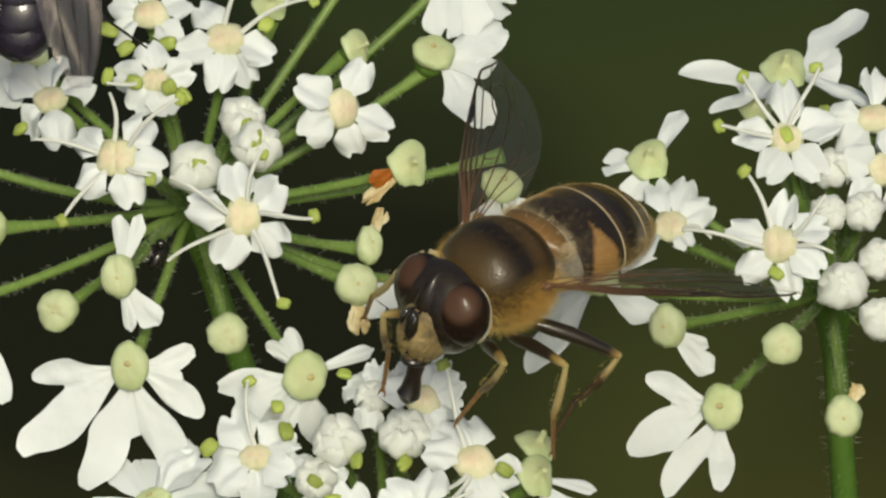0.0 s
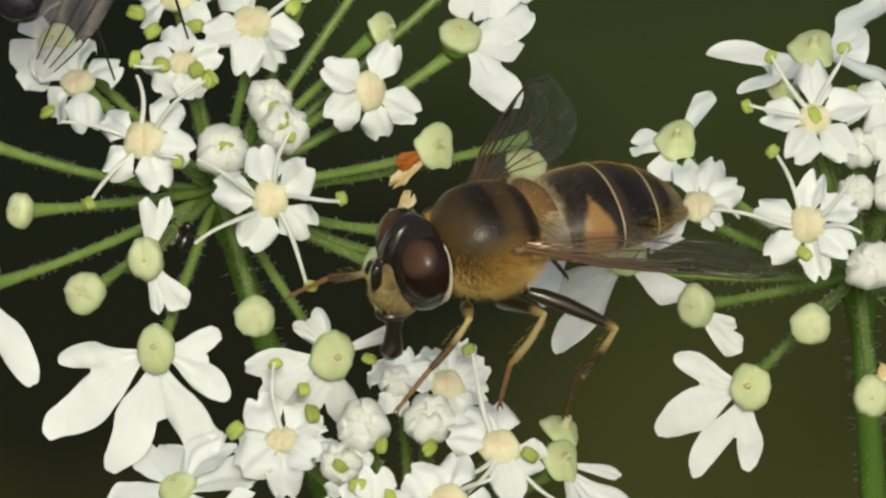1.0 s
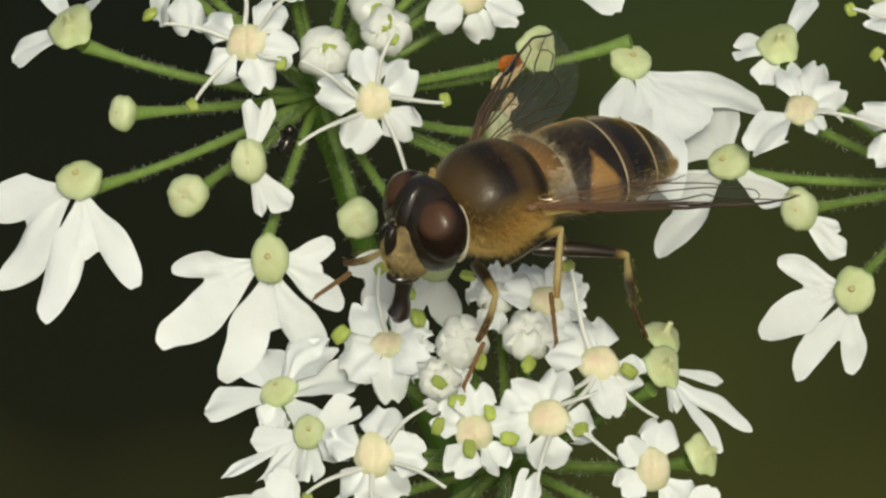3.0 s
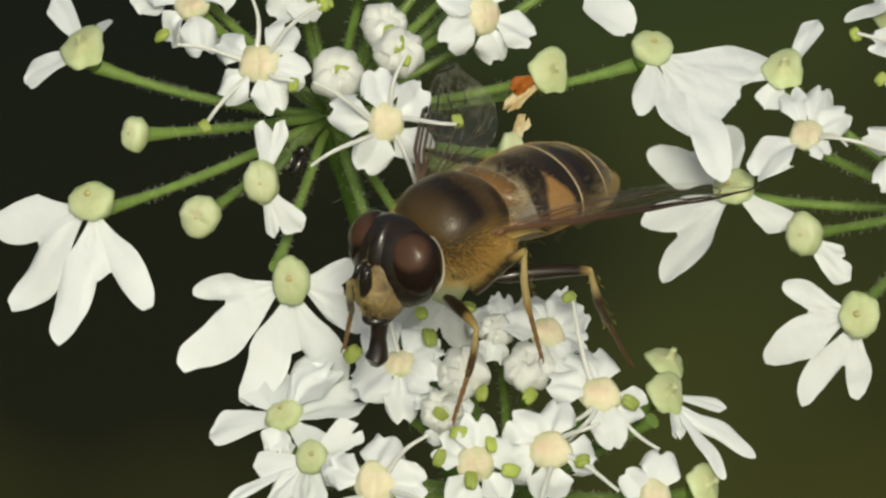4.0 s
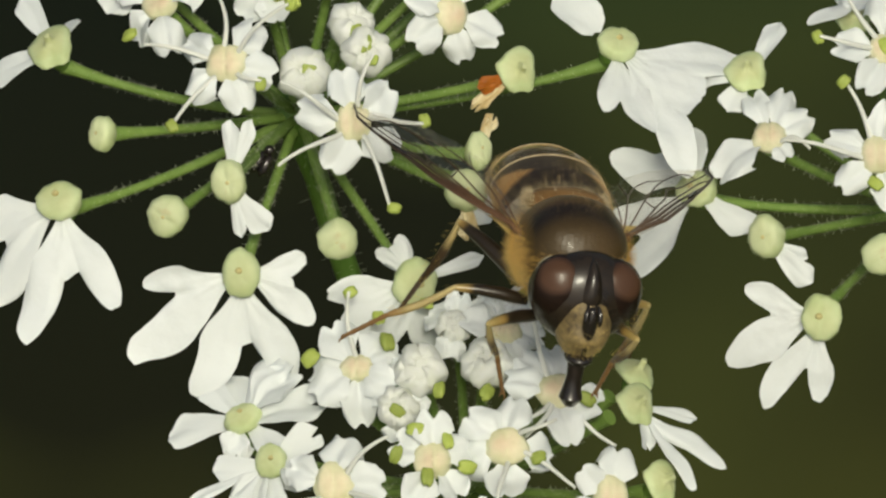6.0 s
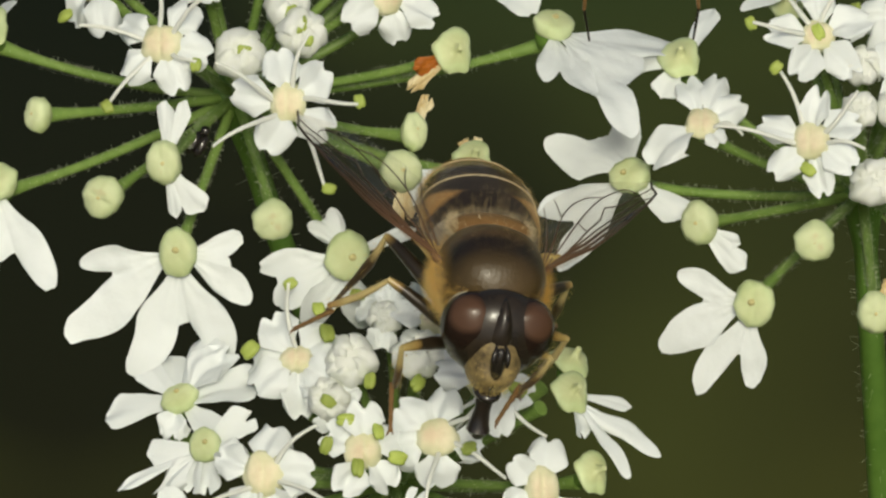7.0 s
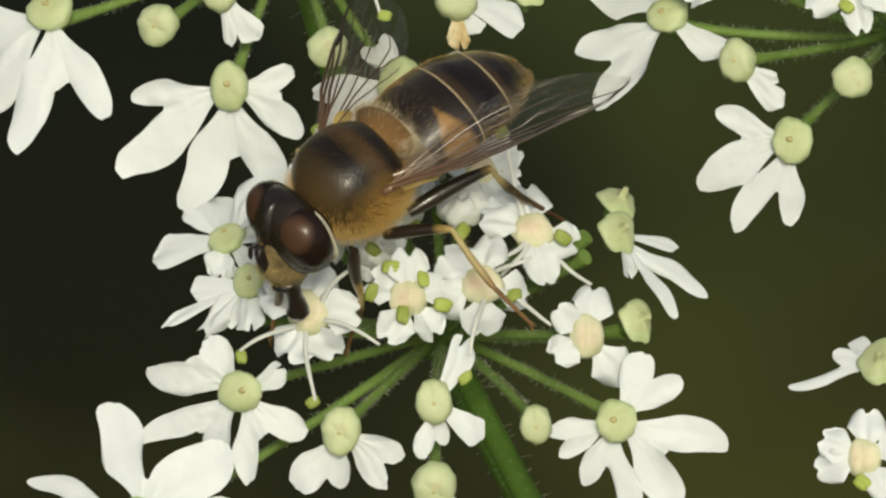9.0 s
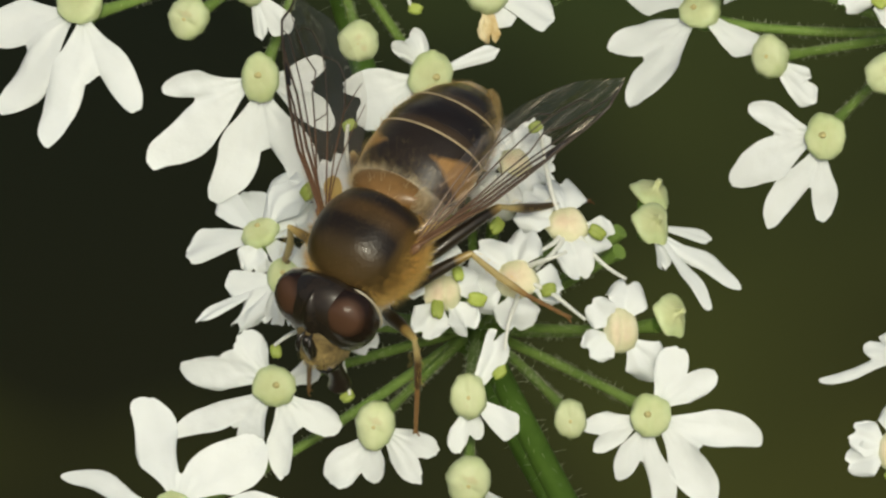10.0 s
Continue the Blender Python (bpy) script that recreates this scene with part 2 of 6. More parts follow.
# ---- shared pieces of the florets ----
def petal_shape(kind, seed):
    rnd = random.Random(seed * 7 + len(kind))
    notch, curl, cup, lean = rnd.uniform(0.10, 0.26), rnd.uniform(0.05, 0.42), rnd.uniform(-0.10, 0.20), rnd.uniform(-0.10, 0.10)
    off = Vector((seed * 3.1, 0, 0))

    def star(s, t):
        grow = min(1.0, s / 0.62)
        h = 0.10 + 0.42 * grow * grow * (3 - 2 * grow)
        frill = 0.05 * noise.noise(Vector((t * 2.4, 2, 0)) + off) + 0.035 * noise.noise(Vector((t * 7, 5, 0)) + off)
        end = 1.02 - notch * math.exp(-((t - lean) / 0.20) ** 2) - 0.58 * (1 - math.sqrt(max(0.0, 1 - t * t))) + frill
        x = s * (1 + (end - 1) * s ** 2)
        fold = math.exp(-((t - lean) / 0.28) ** 2)
        z = 0.20 * math.sin(math.pi * min(1, s * 1.1)) - curl * s ** 3 + cup * 1.8 * t * t * s - fold * 0.10 * math.sin(math.pi * min(1, s * 0.9)) + fold * 0.5 * max(0, s - 0.76)
        z += (0.04 + 0.18 * s * s) * noise.noise(Vector((s * 2.2, t * 1.6, 0)) + off) + 0.03 * s * noise.noise(Vector((s * 5, t * 4.0, 2)) + off)
        return x, h * t + lean * s * s + 0.05 * s * noise.noise(Vector((s * 5, 7 + (t > 0), 0)) + off), z

    def tongue(s, t):
        h = 0.13 + 0.39 * (1 - (1 - s) ** 1.5)
        if s > 0.7:
            h *= math.sqrt(max(0.0, 1 - ((s - 0.7) / 0.305) ** 2)) * 0.72 + 0.28
        end = 1 - 0.08 * t * t + 0.035 * noise.noise(Vector((t * 3, 4, 0)) + off) - (0.26 * math.exp(-((t - lean * 3) / 0.30) ** 2) if seed % 3 else 0.05)
        x = s * (1 + (end - 1) * s ** 4)
        bow = 1 if seed % 2 else -1
        z = 0.05 * math.sin(math.pi * s) - curl * 0.30 * s ** 2.5 + bow * cup * 0.5 * t * t * math.sin(math.pi * s) - 0.05 * s * math.exp(-(t / 0.3) ** 2)
        z += 0.07 * noise.noise(Vector((s * 2.2, t * 1.1, 3)) + off)
        return x, h * t + lean * 2.2 * s * s + 0.05 * noise.noise(Vector((s * 4, 7 + (t > 0) * 3, 0)) + off) * abs(t), z

    def crumpled(s, t):
        x, y, z = tongue(s, t)
        p = Vector((s * 5, t * 2, seed))
        return x, y + 0.16 * noise.noise(p), z + 0.3 * noise.noise(p + Vector((9, 0, 0))) * s + 0.12 * s

    def frilled(s, t):
        x, y, z = star(s, t)
        p = Vector((s * 3.4, t * 2.6, seed * 1.7))
        return x + 0.10 * s * noise.noise(Vector((t * 6, 1, seed))), y + 0.10 * s * noise.noise(p), z + 0.20 * s * noise.noise(p + Vector((4, 2, 0))) + 0.12 * s * s

    return dict(s=star, b=tongue, o=crumpled, c=crumpled, f=frilled)[kind]


PETALS = {}
for kind, mat, count in (("s", PETAL, 16), ("f", PETAL, 10), ("b", PETAL, 12), ("o", RUST, 2), ("c", WITHERED, 3)):
    PETALS[kind] = [mesh_of("petal", sheet(petal_shape(kind, k), 14, 14, 0.018), mat) for k in range(count)]


def bud_petal_shape(seed, curled):
    """A petal folded over the top of a closed bud, its lip rolled in; curled: how crumpled it is."""
    off = Vector((seed * 5.3, 1, 0))

    def shape(s, t):
        th = math.pi * (0.66 - 0.56 * s)
        a = t * (0.92 - 0.12 * s)
        swell = 1 + 0.10 * (1 - t * t) * math.sin(math.pi * min(1, s * 1.05)) - 0.05 * curled * abs(t) ** 4
        swell += (0.03 + 0.14 * curled) * noise.noise(Vector((s * 2.4, t * 1.6, 0)) + off) + 0.09 * curled * noise.noise(Vector((s * 5, t * 4, 3)) + off)
        swell -= (0.05 + 0.14 * curled) * math.exp(-(t / 0.22) ** 2) * max(0, s - 0.35)
        lip = max(0, s - 0.8) * 5
        z = swell * math.cos(th) - (0.10 + 0.24 * curled) * lip * lip * (1 + 0.5 * noise.noise(Vector((t * 3, 8, 0)) + off)) * (1 - 0.4 * t * t)
        return swell * math.sin(th) * math.cos(a) - 0.05 * lip, swell * math.sin(th) * math.sin(a), z

    return shape


def cleft_petal(a1, l1, w1, a2, l2, w2, start, seed, web=None):
    """A wide petal cut into two rounded lobes that share one wedge-shaped base. Angles in degrees, lengths in millimetres."""
    off = Vector((seed * 4.7, 2, 0))
    if (a1 - a2) % 360 > 180:
        a1, l1, w1, a2, l2, w2 = a2, l2, w2, a1, l1, w1
    gap = radians((a1 - a2) % 360)
    rnd = random.Random(seed)
    web = web or rnd.uniform(0.50, 0.58)
    lobes = []
    for way, length, width in ((0.0, l2, w2), (gap, l1, w1)):
        far = length * rnd.uniform(0.40, 0.47)
        lobes.append((way, length - far, far, width * 0.465, rnd.uniform(1.8, 2.3)))

    def edge(phi, lobe):
        """How far out the lobe reaches in the direction phi, or nothing beside it."""
        way, centre, far, half, blunt = lobe
        u, v = math.cos(phi - way), math.sin(phi - way)
        best, r = 0.0, centre * 0.6
        while r < centre + far:
            if abs((r * u - centre) / far) ** blunt + abs(r * v / half) ** blunt <= 1:
                best = r
            r += 0.02
        return best

    side = [math.asin(min(0.95, lobe[3] / lobe[1])) for lobe in lobes]
    low, top = -side[0] * 0.99, gap + side[1] * 0.99
    count = 64
    ways, reach = [], []
    for k in range(count + 1):
        phi = low + (top - low) * k / count
        out = max(edge(phi, lobe) for lobe in lobes)
        mid = min(1.0, max(0.0, phi / gap)) if gap > 0 else 0.5
        if 0 <= phi <= gap:
            out = max(out, (l2 + (l1 - l2) * mid) * web)
        ways.append(phi)
        reach.append(max(out, lobes[0][1] * 0.85 if phi < gap / 2 else lobes[1][1] * 0.85) if not 0 <= phi <= gap else out)
    fold, dip, tilt = rnd.uniform(0.05, 0.16), rnd.uniform(0.3, 0.75), rnd.uniform(-0.15, 0.15)

    def shape(s, t):
        k = min(count, max(0, round((t + 1) / 2 * count)))
        phi = ways[k]
        full = reach[k] * (1 + 0.035 * noise.noise(Vector((phi * 3.4, 3, 0)) + off) + 0.030 * noise.noise(Vector((phi * 15, 8, 0)) + off))
        r = start + (full - start) * s
        bend = 0.10 * noise.noise(Vector((r * 0.5, 6, 0)) + off) * s
        claw = 0.60 + 0.40 * min(1.0, (r - start) / 1.9) ** 0.8
        a = radians(a2) + gap / 2 + (phi - gap / 2) * claw + bend
        ridge = max(math.exp(-((phi - lobe[0]) * r / 0.30) ** 2) for lobe in lobes)
        z = dip * noise.noise(Vector((r * 0.42, phi * 1.3, 0)) + off) * s * s + 0.05 * noise.noise(Vector((r * 1.9, phi * 5, 4)) + off)
        z += -0.012 * r * r - fold * 0.7 * ridge * s + tilt * (phi - gap / 2) * r * 0.5
        z += 0.16 * max(0, s - 0.82) * 5 * noise.noise(Vector((phi * 6, 1, 9)) + off)
        return r * math.cos(a), r * math.sin(a), z

    return sheet(shape, 16, count, 0.022)


BUD_PETALS = {c: [mesh_of("petal", sheet(bud_petal_shape(k, c), 12, 10, 0.05), BUD) for k in range(6)] for c in (0, 1)}


def disc_warp(seed):
    """A cushion of two swollen halves, uneven at its rim."""
    off, deep = Vector((seed * 2.3, 0, 0)), (0.26, 0.14, 0.20, 0.10, 0.18)[seed % 5]

    def warp(p):
        groove = deep * math.exp(-((p.x + 0.05 * seed - 0.1) / 0.13) ** 2) * max(0, p.z) ** 0.7
        rim = 0.17 * noise.noise(p * 1.3 + off) + 0.06 * noise.noise(p * 3.6 + off) + 0.02 * noise.noise(p * 9 + off)
        return 1 - groove + rim
    return warp


def fruit_warp(seed):
    off, turn = Vector((seed * 3.7, 1, 0)), seed * 1.3

    def warp(p):
        a = math.atan2(p.y, p.x)
        seam = 0.07 * math.exp(-((p.x * math.cos(turn) + p.y * math.sin(turn)) / 0.12) ** 2) * max(0, p.z)
        k = 1 + 0.022 * math.cos(10 * a + seed) * (1 - p.z * p.z) + 0.11 * noise.noise(p * 1.4 + off) + 0.04 * noise.noise(p * 4.5 + off) - seam
        return Vector((p.x * k, p.y * k, 0.86 * math.tanh(p.z / 0.75) * k if p.z > 0 else p.z * k))
    return warp


DISCS = [mesh_of("disc", blob((1.08, 1.08, 0.60), 18, 32, disc_warp(k)), CREAM) for k in range(5)]
GREEN_DISCS = [mesh_of("disc", blob((0.98, 0.98, 0.62), 18, 32, fruit_warp(k)), PALE) for k in range(5)]
FRUIT_BALLS = [mesh_of("floret", blob((1, 1, 0.95), 18, 32, fruit_warp(k + 7)), FRUIT) for k in range(5)]
OVARY_MESH = mesh_of("floret", lathe([(0.2, -1.5), (0.5, -1.25), (0.72, -0.8), (0.76, -0.4), (0.6, -0.1), (0.2, -0.05)], 14, 0.12), OVARY)
CUP_DISC = mesh_of("disc", lathe([(0.25, -0.6), (0.6, -0.45), (0.98, -0.2), (1.18, 0.0), (1.14, 0.14), (0.97, 0.30), (0.72, 0.44), (0.42, 0.53), (0.25, 0.60), (0.19, 0.85), (0.17, 1.12), (0.16, 1.2), (0.06, 1.24)], 28, 0.42), PALE)
STYLE_MESH = mesh_of("style", lathe([(0.15, -0.12), (0.15, 0.01), (0.11, 0.05), (0.04, 0.06)], 10, 0.3), STYLE)
FILAMENTS = []
for k in range(5):
    rise = (0.16, 0.05, 0.22, -0.05, 0.10)[k]
    pts = [(s, 0.05 * math.sin(3 * s + k), rise * math.sin(math.pi * 0.8 * s)) for s in (i / 9 for i in range(10))]
    FILAMENTS.append(mesh_of("filament", tube(pts, [0.034 - 0.014 * i / 9 for i in range(10)], 7), FILAMENT))
bm = blob((0.30, 0.15, 0.14), 10, 12, lambda p: 1 - 0.25 * math.exp(-(p.x / 0.9) ** 2) * math.exp(-(p.y / 0.2) ** 2) * (p.z > 0), centre=(0, 0.07, 0))
blob((0.28, 0.15, 0.14), 10, 12, lambda p: 1 - 0.12 * math.exp(-((p.y) / 0.2) ** 2) * (p.z > 0), bm=bm, centre=(0, -0.07, 0))
ANTHER_MESH = mesh_of("anther", bm, ANTHER)

BUD_CORE = mesh_of("floret", blob((1, 1, 0.95), 12, 16, lambda p: 1 + 0.12 * noise.noise(p * 3)), BUD)
HAIRS = {}
TURN = random.Random(5)


def umbellet(at, label, bow=0.4):
    """The hub of one small umbel: an empty at its node, with its ray down to the main stem."""
    ob = new("umbellet")
    ob.empty_display_size = 0.002
    ob.matrix_world = spot(*at)
    tagged(ob, label, "flower head", "umbellets of the hogweed")
    ob["node"] = at
    HAIRS[ob] = []
    end = Vector(HUB) - Vector(at)
    pts = bezier((0, 0, 0.3), Vector((end.x * bow, end.y * 0.5, end.z * 0.4)), end, 22)
    part("ray", tube(pts, [0.85 if i == 0 else 0.46 + 0.020 * i for i in range(23)], 14), RAY, ob, "ribbed hairy green ray stem")
    grow_hairs(ob, pts[:14], 0.55, 260, 0.45)
    part("node", blob((1.1, 1.1, 0.8), 10, 14, lambda p: 1 + 0.2 * noise.noise(p * 3)), RAY, ob)
    for k in range(7):
        a = k * 0.9 + TURN.uniform(0, 0.4)
        tip = Vector((math.cos(a), math.sin(a), -0.25)) * TURN.uniform(1.3, 2.0)
        bract = sheet(lambda s, t: (s * tip.length, t * 0.14 * (1 - s) ** 0.7, -0.9 * s * s - 0.3 * s), 8, 2, 0.04)
        part("bracteole", bract, STALK, ob, at=Matrix.Rotation(a, 4, "Z"))
    return ob


def grow_hairs(owner, pts, radius, count, length):
    for _ in range(count):
        i = TURN.randrange(len(pts) - 1)
        p = pts[i].lerp(pts[i + 1], TURN.random())
        d = (pts[i + 1] - pts[i]).normalized()
        out = d.orthogonal().normalized()
        out.rotate(Matrix.Rotation(TURN.uniform(0, 6.283), 3, d))
        a = p + out * radius * 0.9
        HAIRS[owner].append((a, a + (out + d * TURN.uniform(-0.4, 0.4)) * length * TURN.uniform(0.5, 1.2)))


def floret(umb, kind, at, lean, size, petals=(), stamens=(), anthers=()):
    """One floret with its pedicel. lean: the sideways part of its axis; petals: (angle, length, width, shape)."""
    node = Vector(umb["node"])
    axis = Vector((*lean, math.sqrt(max(0.05, 1 - lean[0] ** 2 - lean[1] ** 2)))).normalized()
    x = (Vector((1, 0, 0)) - axis * axis.x).normalized()
    turn = Matrix((x, axis.cross(x), axis)).transposed().to_4x4()
    place = Vector(at) - node
    here = Matrix.Translation(place) @ turn
    side = axis.cross(x)

    def laid(a, length):
        """The angle and length on the floret's own plane of a piece that lies at this angle and length across the plant's axes."""
        a = radians(a)
        v = Vector((math.cos(a), math.sin(a), -(axis.x * math.cos(a) + axis.y * math.sin(a)) / axis.z))
        return math.degrees(math.atan2(v.dot(side), v.dot(x))), length * min(1.35, v.length)

    r = (size[0] + size[1]) / 2
    wide = (size[0], size[1], r)
    low = 0.9 * r
    if kind == "ball":
        ob = part("floret", TURN.choice(FRUIT_BALLS), None, umb, "round pale green young fruit on its pedicel", here, size=wide)
        part("style", STYLE_MESH, None, ob, at=Matrix.Translation((0, 0, 0.68)), size=(0.75, 0.6, 0.5))
    elif kind == "bud":
        ob = part("floret", BUD_CORE, None, umb, "closed white floret bud", here @ Matrix.Translation((0, 0, -0.3 * r)), size=(r * 0.86,) * 3)
        spin, loose = TURN.uniform(0, 72), 0 if umb is low else 1
        for k in range(5):
            tip = Matrix.Rotation(radians(TURN.uniform(-24, 20) * (0.3 + 0.7 * loose)), 4, "Y") @ Matrix.Rotation(radians(TURN.uniform(-18, 18) * (0.4 + 0.6 * loose)), 4, "X")
            f = TURN.uniform(1.0, 1.12) + loose * TURN.uniform(-0.08, 0.1)
            part("petal", TURN.choice(BUD_PETALS[loose]), None, ob, at=Matrix.Translation((0, 0, 0.12)) @ Matrix.Rotation(radians(spin + 72 * k + TURN.uniform(-12, 12)), 4, "Z") @ tip, size=(f, f * TURN.uniform(0.85, 1.1), f))
    elif kind == "cup":
        ob = part("floret", OVARY_MESH, None, umb, "spent floret with a pointed pale green cup", here, size=(r * 0.8, r * 0.8, r))
        part("disc", CUP_DISC, None, ob, at=Matrix.Identity(4), size=(1.25, 1.25, 0.9))
    else:
        ob = part("floret", OVARY_MESH, None, umb, "open white floret with a cream centre" if kind == "star" else "wide ray floret with deeply cut white petals",
                  here, size=(r, r, r))
        if kind == "star":
            part("disc", TURN.choice(DISCS), None, ob, at=Matrix.Translation((0, 0, 0.06)) @ Matrix.Rotation(math.pi * (TURN.uniform(0, 2) > 1), 4, "Z"), size=(size[0] / r, size[1] / r, 1))
        else:
            part("disc", TURN.choice(GREEN_DISCS), None, ob, at=Matrix.Translation((0, 0, 0.1)) @ Matrix.Rotation(math.pi * (TURN.uniform(0, 2) > 1), 4, "Z"), size=(size[0] / r, size[1] / r, 1))
            part("style", STYLE_MESH, None, ob, at=Matrix.Translation((TURN.uniform(-0.2, 0.2), TURN.uniform(0, 0.25), 0.53)), size=(1.2, 0.9, 2.2))
    k = ob.scale
    for row in petals:
        if len(row) > 5:
            bm = cleft_petal(*laid(*row[:2]), row[2], *laid(*row[3:5]), row[5], 0.5 * r, TURN.randrange(1000), *row[6:])
            part("petal", bm, WIDE_PETAL, ob, "", Matrix.Translation((0, 0, -0.25 * r / k.z)), size=(1 / k.x, 1 / k.y, 1 / k.z))
            continue
        a, length, width, shape = row
        a, length = laid(a, length)
        elev = TURN.uniform(-8, 24) if shape in "sf" else TURN.uniform(-10, 6)
        base = Matrix.Rotation(radians(a), 4, "Z") @ Matrix.Translation((0.45 * r / k.x, 0, (-0.10 if shape in "sf" else -0.2) * r / k.z)) @ Matrix.Rotation(radians(-elev), 4, "Y") @ Matrix.Rotation(radians(TURN.uniform(-20, 20)), 4, "X")
        reach = (length - 0.45 * r) * (TURN.uniform(0.92, 1.08) if shape in "sf" else 1)
        part("petal", TURN.choice(PETALS[shape][::3] if shape == "b" and width < 0.46 * length else PETALS[shape]), None, ob, at=base,
             size=(reach / k.x, width * (TURN.uniform(1.16, 1.46) if shape in "sf" else 1.16) / k.y, (0.8 * width + 0.2 * reach) / k.z))
    for a, length, tipped in stamens:
        a, length = laid(a, length)
        base = Matrix.Rotation(radians(a), 4, "Z") @ Matrix.Translation((0.8 * r / k.x, 0, 0.22 * r / k.z)) @ Matrix.Rotation(radians(-TURN.uniform(9, 19)), 4, "Y")
        reach = (length - 0.8 * r) * 1.03
        part("filament", TURN.choice(FILAMENTS), None, ob, at=base, size=(reach / k.x, 3.3 / k.y, 3.3 / k.z))
        if tipped:
            tip = base @ Matrix.Translation((reach / k.x, 0, 0.12)) @ Matrix.Rotation(TURN.uniform(0.5, 2.2), 4, "Z")
            part("anther", ANTHER_MESH, None, ob, at=tip, size=(1.05 / k.x, 1.05 / k.y, 1.05 / k.z))
    for a, length in anthers:
        a, length = laid(a, length)
        spin = Matrix.Rotation(radians(a), 4, "Z") @ Matrix.Translation((length / k.x, 0, (r * 0.78 if kind == "bud" and length < 0.6 * r else 0.45) / k.z)) @ Matrix.Rotation(TURN.uniform(-0.8, 1.6), 4, "Z")
        f, g = TURN.uniform(1.05, 1.45), TURN.uniform(1.05, 1.45)
        tipped = spin @ Matrix.Rotation(TURN.uniform(-0.7, 0.7), 4, "X") @ Matrix.Rotation(TURN.uniform(-0.4, 0.4), 4, "Y")
        part("anther", ANTHER_MESH, None, ob, at=tipped, size=(f / k.x, g / k.y, g / k.z))
    foot = place - axis * r * (1.3 if kind in ("star", "green", "cup") else 0.75 if kind == "ball" else 1.3)
    mid = foot * 0.55 + Vector((0, 0, 0.8)) - axis * 1.4
    pts = bezier(foot, mid, (0, 0, 0), 12)
    part("pedicel", tube(pts, [0.33, 0.25, 0.205] + [0.185 + 0.004 * i for i in range(10)], 10), STALK, umb)
    grow_hairs(umb, pts[:10], 0.21, int(foot.length * 20), 0.19)
    return ob


# ---- the flower heads ----
HUB = (23, -47, -48)
LABELS = dict(
    left="hogweed umbellet of white star florets and pale green fruits",
    right="hogweed umbellet with white florets, buds and hanging petals",
    low="dense hogweed umbellet of white florets under the hoverfly",
    edge="small hogweed umbellet of white florets at the rim")
left = umbellet((-8.24, 5.57, -9), LABELS['left'], 0.22)
right = umbellet((17.22, 2.41, -9.5), LABELS['right'])
low = umbellet((-0.52, -8.46, -6), LABELS['low'])
edge = umbellet((18.61, -13.89, -9), LABELS['edge'])

# the umbellet of open stars and green fruits
floret(left, 'star', (-6, 5.13, -0.03), (0, 0.1), (0.67, 0.76), petals=[(102, 2.21, 1.13, 's'), (35, 2.2, 1.13, 's'), (172, 2.2, 1.13, 's'), (250, 2.21, 1.13, 's'), (318, 2.2, 1.13, 's')], stamens=[(156, 3.26, 0), (72, 2.73, 0), (215, 3.48, 0), (295, 3.75, 1), (0, 2.74, 1)])
floret(left, 'star', (-10.89, 7.44, -1.3), (-0.15, 0.1), (0.72, 0.72), petals=[(47, 2.01, 1.09, 's'), (344, 2.04, 1.09, 's'), (288, 2.03, 1.09, 's'), (221, 2.01, 1.09, 's'), (150, 2.04, 1.09, 's')], stamens=[(95, 2.45, 0), (39, 3.44, 1), (169, 3.13, 0), (233, 3.26, 1), (328, 1.66, 1)])
floret(left, 'bud', (-7.89, 7.01, -1.67), (0.02, 0.17), (1, 1), anthers=[(27, 0.2)])
floret(left, 'bud', (-6.05, 8.9, -2.73), (0.11, 0.27), (1, 0.96), anthers=[(285, 0.42)])
floret(left, 'bud', (-5.49, 7.85, -1.91), (0.14, 0.21), (1, 1), anthers=[(117, 0.29), (300, 0.35)])
floret(left, 'star', (-6.75, 12.04, -4.63), (0, 0.35), (0.78, 0.61), petals=[(123, 2.05, 1.04, 's'), (201, 1.98, 1.04, 's'), (344, 1.97, 1.04, 's'), (256, 2.08, 1.04, 's'), (303, 2.05, 1.04, 's')], stamens=[(81, 2.55, 0), (21, 3.62, 1)], anthers=[(17, 1.63)])
floret(left, 'star', (-9.75, 13.06, -5.39), (-0.1, 0.4), (0.7, 0.57), petals=[(19, 1.72, 1, 's'), (99, 1.89, 1, 's'), (161, 1.76, 1, 's'), (199, 1.72, 1, 's'), (316, 1.83, 1, 's')], anthers=[(207, 1.71), (240, 1.74), (270, 1.78), (300, 1.54)])
floret(left, 'star', (-9.47, 10.46, -3.5), (0, 0.1), (0.52, 0.48), petals=[(20, 1.58, 1, 's'), (92, 1.59, 1, 's'), (165, 1.58, 1, 's'), (235, 1.58, 1, 's'), (290, 1.59, 1, 's')], stamens=[(185, 1.96, 0)], anthers=[(188, 0.83), (329, 0.63), (177, 1.85), (329, 1.27)])
floret(left, 'star', (-13.55, 9.7, -3.96), (-0.3, 0.35), (0.65, 0.52), petals=[(31, 1.82, 1.09, 's'), (222, 1.82, 1.09, 's'), (284, 2.01, 1.09, 's'), (90, 1.95, 1.09, 's'), (145, 2.02, 1.09, 's')], anthers=[(231, 1.64)])
floret(left, 'star', (-2.22, 9.38, -4.14), (0.35, 0), (0.65, 0.78), petals=[(152, 2.06, 1.09, 's'), (69, 1.98, 1.09, 's'), (336, 2.07, 1.09, 's'), (286, 1.97, 1.09, 's'), (208, 2.06, 1.09, 's')])
floret(left, 'cup', (-1.68, 11.75, -5.89), (0.65, 0.35), (0.65, 0.57))
